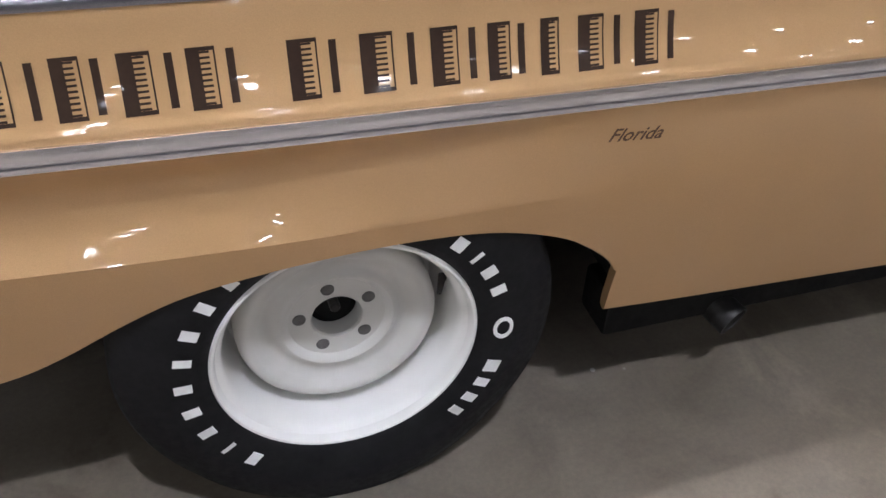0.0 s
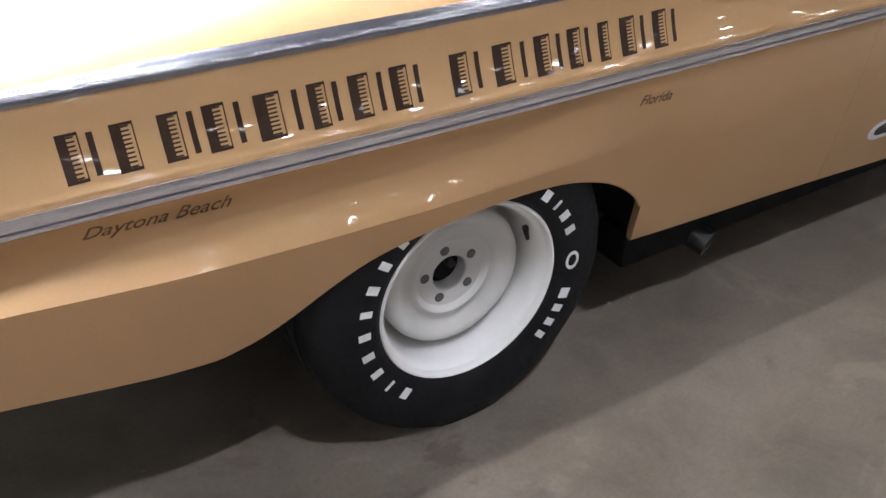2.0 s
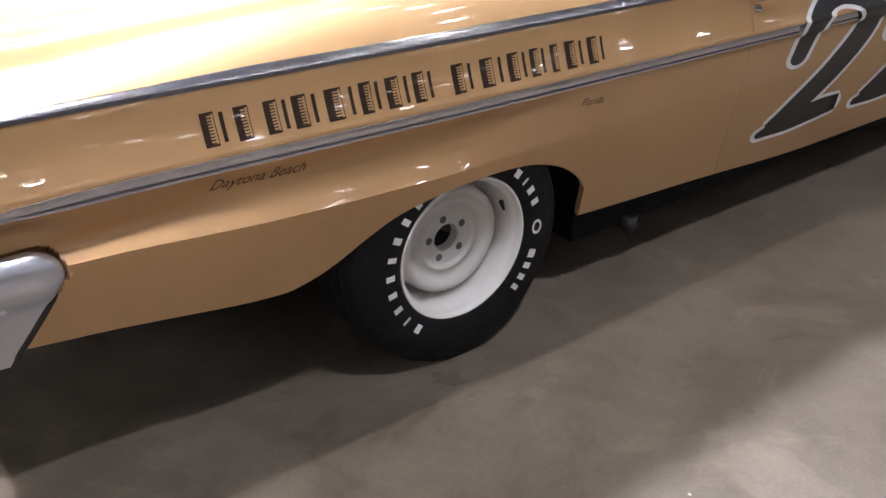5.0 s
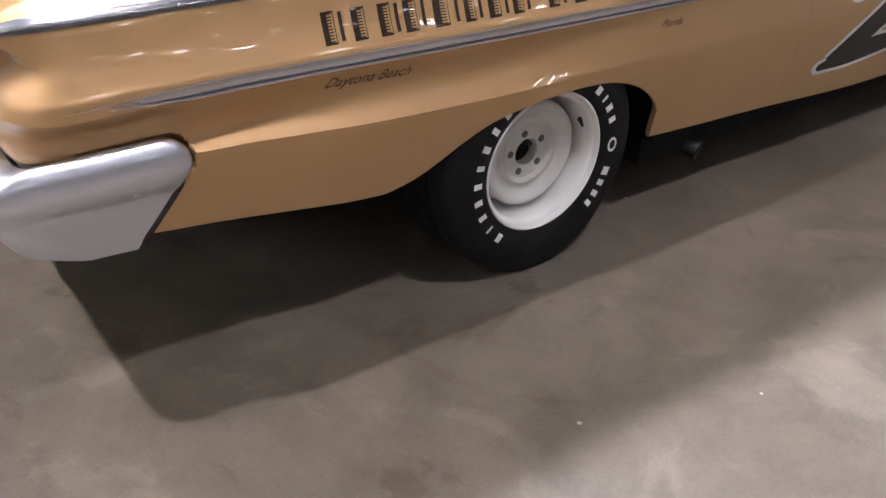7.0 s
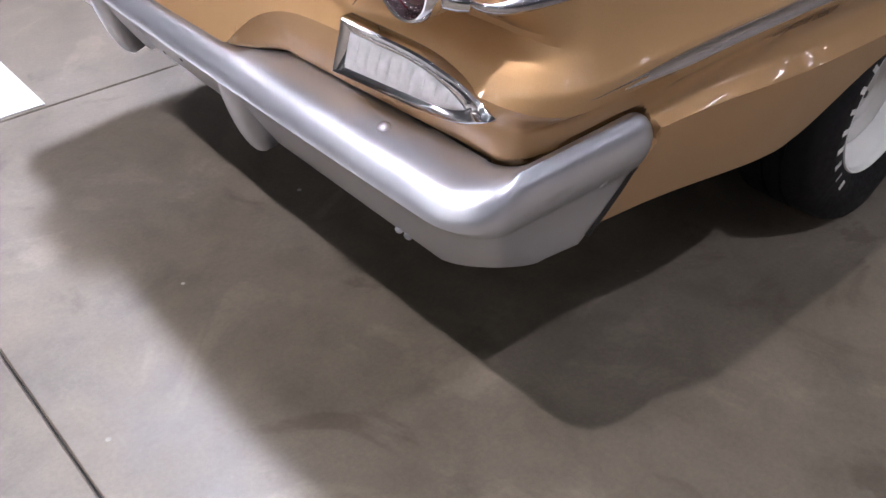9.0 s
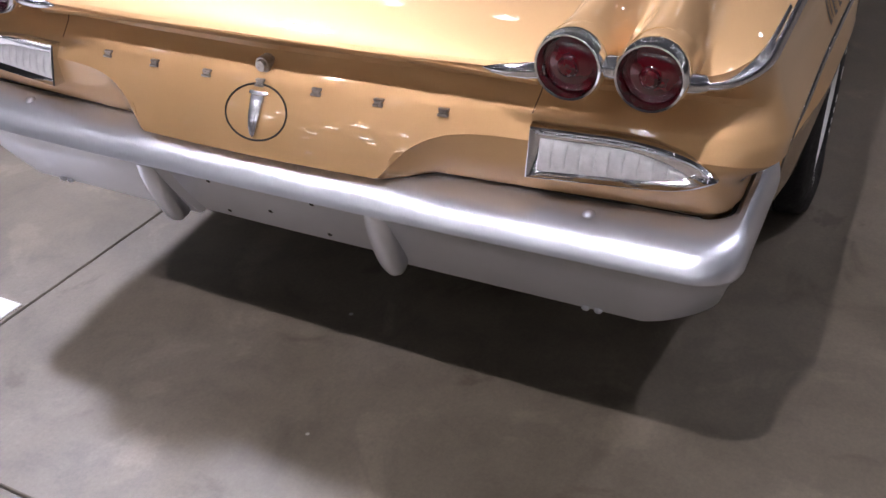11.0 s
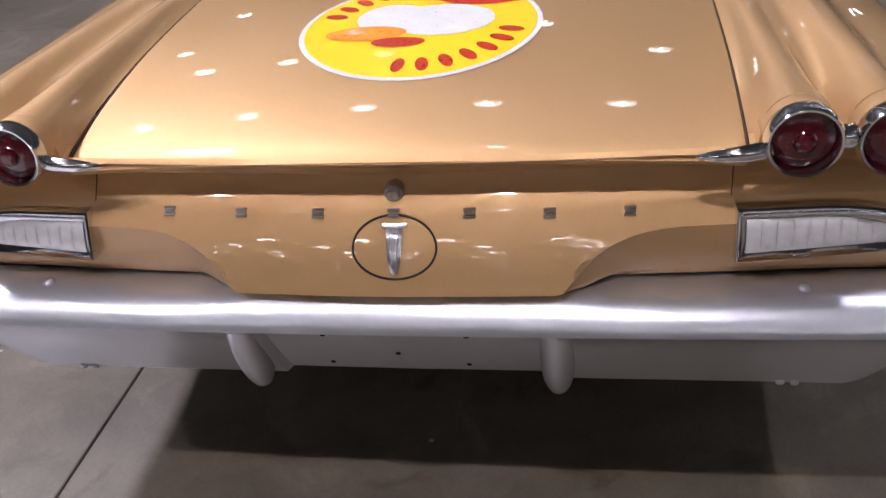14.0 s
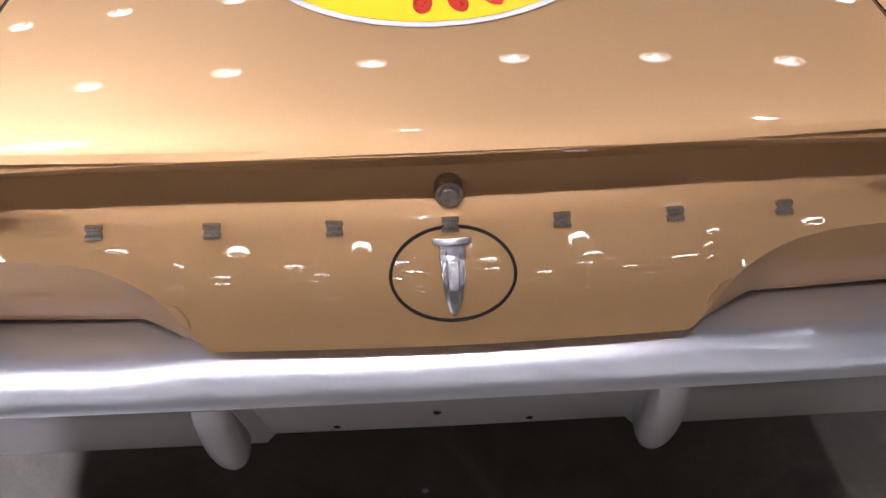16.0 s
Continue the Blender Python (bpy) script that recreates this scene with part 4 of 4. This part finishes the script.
def two(dx):
    """A leaning, stretched black figure two with a broad white edge."""
    squash = 1.7
    hook = [(1.368, 0.624), (1.394, 0.687), (1.430, 0.748), (1.490, 0.789), (1.590, 0.800), (1.705, 0.776), (1.765, 0.722), (1.735, 0.655), (1.655, 0.580), (1.555, 0.502), (1.430, 0.424), (1.310, 0.376)]
    wide = [0.026, 0.028, 0.030, 0.031, 0.032, 0.035, 0.040, 0.043, 0.044, 0.044, 0.040, 0.020]
    foot = [(1.280, 0.362), (1.42, 0.376), (1.58, 0.388), (1.72, 0.392)]
    thick = [0.016, 0.036, 0.040, 0.032]
    for lift, mat, grow in ((0.0007, WHITE_PAINT, 0.0135), (0.0017, BLACK_PAINT, 0.0)):
        bm = bmesh.new()
        stroke([((x + dx) / squash, z) for x, z in hook], wide, lift, grow, bm, squash)
        stroke([((x + dx) / squash, z) for x, z in foot], thick, lift + 0.0003, grow, bm, squash)
        part("number_two", bm, mat, DOORS[0], "white-edged black racing number two")


two(0.0), two(0.575)

# door handle
bm = tube([(1.085, -0.998, 0.862), (1.10, -1.014, 0.858), (1.14, -1.024, 0.856), (1.19, -1.026, 0.857), (1.25, -1.022, 0.860), (1.27, -1.004, 0.861)], [0.011, 0.012, 0.008, 0.007, 0.006, 0.006], 12)
HANDLE = part("door_handle", bm, CHROME, DOORS[0], "chrome door handle with a push button")
dome("push_button", (1.112, -(side_w(1.112, 0.818) - 0.002), 0.818), (0, -1, 0), 0.014, 0.016, CHROME, HANDLE)


# ---------------------------------------------------------------- wheels
def wheel(x, s, shift=-0.010):
    """White steel wheel with a wide black tyre; s: -1 right, 1 left."""
    holder = new("wheel")
    holder.parent = CAR
    tagged(holder, "white steel wheel with a wide black tyre and raised white bars")
    cz = 0.337
    c = (x, s * shift, cz)
    tyre_profile = [(0.196, 0.985), (0.204, 0.999), (0.212, 1.006), (0.222, 1.0105), (0.245, 1.0145), (0.272, 1.0150), (0.298, 1.0075), (0.316, 1.000), (0.334, 0.992), (0.343, 0.978),
                    (0.347, 0.93), (0.340, 0.926), (0.340, 0.920), (0.348, 0.917), (0.349, 0.88), (0.341, 0.877), (0.341, 0.871), (0.349, 0.868), (0.347, 0.80), (0.33, 0.775), (0.30, 0.75), (0.25, 0.745), (0.20, 0.77)]
    bm = spun([(r, s * y) for r, y in tyre_profile], 88, None, "y", c)
    for v in bm.verts:
        if v.co.z < 0.012:
            if abs(v.co.y) > 0.95:
                v.co.y += s * (0.018 + 0.010 * min(1.0, (0.012 - v.co.z) / 0.024))
            v.co.z = max(0.001, 0.001 + 0.5 * v.co.z)
        elif v.co.z < 0.12 and abs(v.co.y) > 0.95:
            v.co.y += s * 0.020 * (0.12 - v.co.z) / 0.12
    for v in bm.verts:
        v.co.y -= s * 0.022 * smooth(0.55, 0.62, v.co.z) * smooth(0.9, 0.97, abs(v.co.y))
    part("tyre", bm, RUBBER, holder, "", 40)
    rim = [(0.204, 0.975), (0.207, 0.997), (0.2075, 1.002), (0.205, 1.0055), (0.201, 1.005), (0.1985, 1.000), (0.1965, 0.990), (0.190, 0.984), (0.1865, 0.978), (0.1845, 0.965), (0.183, 0.93), (0.181, 0.895), (0.178, 0.872), (0.172, 0.860), (0.160, 0.856)]
    part("rim", spun([(r, s * y) for r, y in rim], 72, None, "y", c), WHEEL_WHITE, holder, "glossy white rim barrel", 34)
    out = 0.018
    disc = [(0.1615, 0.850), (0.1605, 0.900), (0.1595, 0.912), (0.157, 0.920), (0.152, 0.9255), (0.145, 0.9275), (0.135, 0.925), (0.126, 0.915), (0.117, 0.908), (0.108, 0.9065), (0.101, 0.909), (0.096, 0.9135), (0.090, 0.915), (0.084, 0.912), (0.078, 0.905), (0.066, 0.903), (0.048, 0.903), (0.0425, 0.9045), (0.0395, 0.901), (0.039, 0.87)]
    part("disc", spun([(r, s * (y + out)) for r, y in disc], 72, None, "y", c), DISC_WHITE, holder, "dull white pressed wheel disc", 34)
    # shallow disc coloured black for the shade deep in the bore
    hubp = [(0.0405, 0.872), (0.030, 0.870), (0.028, 0.876), (0.018, 0.876), (0.0, 0.874)]
    part("hub", spun([(r, s * (y + out)) for r, y in hubp], 32, None, "y", c), BLACK, holder, "black disc for the shaded centre bore")
    for k in range(5):
        a = radians(90 + 72 * k + 12)
        px, pz = x + 0.0600 * math.cos(a), cz + 0.0600 * math.sin(a)
        # raised dark caps: the shade of recessed bolt holes is in their colour
        hole = [(0.0110, 0.9028), (0.0106, 0.9044), (0.0096, 0.9046), (0.0080, 0.9043), (0.0, 0.9042)]
        part("bolt_hole", spun([(r, s * (y + out)) for r, y in hole], 20, None, "y", (px, s * shift, pz)), HOLE_SHADE, holder, "", 30)
    stud = [(0.0, 0.922), (0.0065, 0.922), (0.0085, 0.919), (0.0085, 0.875)]
    a = radians(98)
    part("stud", spun([(r, s * (y + out)) for r, y in stud], 16, None, "y", (x + 0.034 * math.cos(a), s * shift, cz + 0.034 * math.sin(a))), STEEL, holder, "", 30)
    va = math.atan2(0.071, 0.149)
    bm = tube([(x + 0.180 * math.cos(va), s * 0.945, cz + 0.180 * math.sin(va)), (x + 0.172 * math.cos(va), s * 0.958, cz + 0.172 * math.sin(va)), (x + 0.163 * math.cos(va), s * 0.975, cz + 0.163 * math.sin(va))], [0.0075, 0.0055, 0.004], 12)
    part("valve", bm, GAP_AND_RUBBER, holder, "black valve stem")

    def bar(angle, r0, r1, width, ring=False):
        bm = bmesh.new()
        a = radians(angle)
        if ring:
            rows = []
            for k in range(28):
                t = 2 * math.pi * k / 28
                row = []
                for q, h in ((1.0, 0.0), (0.97, 0.0016), (0.66, 0.0016), (0.62, 0.0)):
                    dr, dt = q * 0.5 * (r1 - r0) * math.cos(t), q * width * 0.5 * math.sin(t)
                    rr = 0.5 * (r0 + r1) + dr
                    row.append((x + rr * math.cos(a) - dt * math.sin(a), s * (1.0142 + h + shift), cz + rr * math.sin(a) + dt * math.cos(a)))
                rows.append(row)
            sheet(rows, bm, close_u=True)
        else:
            rows = []
            for i in range(5):
                t = -0.5 + i / 4
                row = []
                for rr, h in ((r0, 0.0), (r0 + 0.001, 0.0016), (r1 - 0.001, 0.0016), (r1, 0.0)):
                    row.append((x + rr * math.cos(a) - t * width * math.sin(a), s * (1.0138 + h + shift), cz + rr * math.sin(a) + t * width * math.cos(a)))
                rows.append(row)
            sheet(rows, bm)
        part("raised_bar", bm, LETTER_WHITE, holder, "white raised bar on the sidewall")

    for k, wd in enumerate((0.020, 0.008, 0.017, 0.018, 0.017, 0.015, 0.019, 0.017, 0.018)):
        bar(-131 - 12.25 * k, 0.232, 0.259, wd)
    for ang, wd in ((48.1, 0.022), (38.5, 0.008), (29.5, 0.020), (19.5, 0.018)):
        bar(ang, 0.234, 0.259, wd)
    bar(-0.2, 0.230, 0.264, 0.046, True)
    for ang, wd in ((-19.5, 0.026), (-28.2, 0.018), (-36.6, 0.018), (-44.5, 0.016)):
        bar(ang, 0.236, 0.262, wd)
    return holder


wheel(0.0, -1), wheel(0.0, 1), wheel(3.1, -1), wheel(3.1, 1)

# side exhaust
bm = bmesh.new()
pipe = [Vector(p) for p in ((0.66, -0.62, 0.215), (0.70, -0.74, 0.195), (0.735, -0.85, 0.170), (0.765, -0.925, 0.150))]
tube([tuple(p) for p in pipe], 0.034, 24, bm)
part("exhaust_pipe", bm, STEEL, CAR, "dull steel side exhaust pipe below the sill")
way = (pipe[-1] - pipe[-2]).normalized()
mouth = pipe[-1] + way * 0.001
u = way.orthogonal().normalized()
v = way.cross(u)
rows = [[tuple(mouth + way * h + (u * math.cos(t) + v * math.sin(t)) * r) for t in [2 * math.pi * k / 24 for k in range(24)]] for r, h in ((0.0345, -0.004), (0.0345, 0.003), (0.0315, 0.0035), (0.0305, 0.0008))]
part("exhaust_lip", sheet(rows, None, close_v=True), STEEL, CAR)
# flat black disc over the mouth paints the dark inside of the pipe
rows = [[tuple(mouth + way * 0.0008 + (u * math.cos(t) + v * math.sin(t)) * r) for t in [2 * math.pi * k / 24 for k in range(24)]] for r in (0.0306, 0.0)]
part("exhaust_bore_shade", weld(sheet(rows, None, close_v=True)), BLACK, CAR)

# ---------------------------------------------------------------- things on the floor and above
bm = box(bmesh.new(), (-4.4, 0.945, 0.0), (-1.437, 3.6, 0.004), 0.001)
tagged(part("floor_sheet", bm, WHITE_FLOOR), "white sheet laid on the concrete floor", "floor sheet")

def high_bay(glow):
    ob = lamp()
    part("lens", spun([(0.0, -0.104), (0.10, -0.104), (0.14, -0.100)], 24, None, "z"), glow, ob, "glowing lamp lens")
    part("bulb", spun([(0.0, -0.375), (0.024, -0.368), (0.034, -0.345), (0.030, -0.32), (0.02, -0.30), (0.02, -0.11)], 16, None, "z"), glow, ob, "glowing bulb tip")
    return ob


def hang(glow, spots):
    first_lamp = high_bay(glow)
    first_lamp.matrix_basis = pose(spots[0][0], spots[0][1], CEILING_Z)
    for x, y in spots[1:]:
        copy_thing(first_lamp, pose(x, y, CEILING_Z))


spots = [(x, y) for x in LAMP_X if x < 4 for y in LAMP_Y]
spots += [(5.8, -7.9 + 2.15 * k) for k in range(9)] + [(11.0, y) for y in (-8.6, -6.5, -4.3, -2.3, 3.4, 5.6, 7.6, 10.0, 11.8)] + [(14.6, y) for y in LAMP_Y]
aisle = [(x, y) for x, y in spots if (x in LAMP_X[:2] and abs(y) < 6) or (y in LAMP_Y[:2] and -6 < x < 3)]
aisle.remove((LAMP_X[1], LAMP_Y[1]))      # kept at the weaker strength, so that the floor behind on the right stays dim
near_aisle = [p for p in aisle if p[0] > -6 and p[1] > -6]
hang(LAMP_GLOW, [p for p in spots if p not in aisle])
hang(AISLE_GLOW, [p for p in near_aisle if p[0] != LAMP_X[1]])
hang(REAR_GLOW, [p for p in near_aisle if p[0] == LAMP_X[1]])
far_spots = [(-34.6 + 4.6 * i, -32.2 + 4.7 * k) for i in range(16) for k in range(15)]
far_spots = [(x, y) for x, y in far_spots if not (LAMP_X[0] - 3.5 < x < LAMP_X[-1] + 3.5 and LAMP_Y[0] - 3.5 < y < LAMP_Y[-1] + 3.5)]
far_spots = [(x, y) for x, y in far_spots if not (-24 < x < -12 and -13 < y < 15)]
rear_spots = [(x, y0 + 2.7 * k) for x, y0 in ((-14.2, -11.8), (-16.4, -12.6), (-18.7, -12.9), (-21.2, -12.2)) for k in range(10)]
side_spots = [(x, y) for x, y in far_spots if y < -11 and x > -6]
far_spots = [p for p in far_spots if p not in side_spots]
for ring, places in ((REFRACTOR, far_spots), (SIDE_REFRACTOR, side_spots), (REAR_REFRACTOR, rear_spots)):
    first_far = lamp(ring)
    first_far.matrix_basis = pose(*places[0], CEILING_Z)
    for x, y in places[1:]:
        copy_thing(first_far, pose(x, y, CEILING_Z))
# far lamps of the grid, made stronger to fill the car's upright panels
hang(FAR_GLOW, [p for p in aisle if p not in near_aisle])

BANK = tagged(new("flood_light_bank"), "bank of twelve cool white flood lights under the ceiling", "flood lights")
bm = box(bmesh.new(), (-0.46, -0.35, 0.06), (0.46, 0.35, 0.12), 0.01)
part("backplate", bm, LAMP_BODY, BANK)
for i in range(4):
    for j in range(3):
        c = (-0.33 + 0.22 * i, -0.22 + 0.22 * j, 0)
        part("reflector", spun([(0.100, -0.03), (0.097, -0.035), (0.087, -0.03), (0.07, 0.03), (0.04, 0.06)], 20, None, "z", c), LAMP_BODY, BANK)
        part("lens", spun([(0.085, -0.026), (0.04, -0.030), (0.0, -0.030)], 20, None, "z", c), FLOOD_GLOW, BANK)
BANK.matrix_basis = Matrix.Translation(FLOOD_AT) @ (Vector((-0.8, -0.6, 0)) - Vector(FLOOD_AT)).to_track_quat("-Z", "X").to_matrix().to_4x4()
part("hanger", tube([tuple(BANK.matrix_basis.inverted() @ Vector((FLOOD_AT[0], FLOOD_AT[1], 9.2))), (0, 0, 0.1)], 0.03, 8), LAMP_BODY, BANK)

# ---------------------------------------------------------------- floor slabs, last
slab_bm = box(bmesh.new(), (-SLAB / 2 + GAP / 2, -SLAB / 2 + GAP / 2, -0.014), (SLAB / 2 - GAP / 2, SLAB / 2 - GAP / 2, 0.0))
bmesh.ops.bevel(slab_bm, geom=[e for e in slab_bm.edges if all(abs(v.co.z) < 1e-5 for v in e.verts)], offset=0.003, segments=1, affect="EDGES")
shade(slab_bm)
slab_data = bpy.data.meshes.new("slab")
slab_bm.to_mesh(slab_data)
slab_bm.free()
slab_data.materials.append(CONCRETE)
for i in range(-8, 9):
    for j in range(-8, 9):
        ob = new("slab", slab_data)
        ob.parent = FLOOR
        ob.location = (-1.95 + SLAB * (i + 0.5), 0.928 + SLAB * (j - 0.5), 0.0)
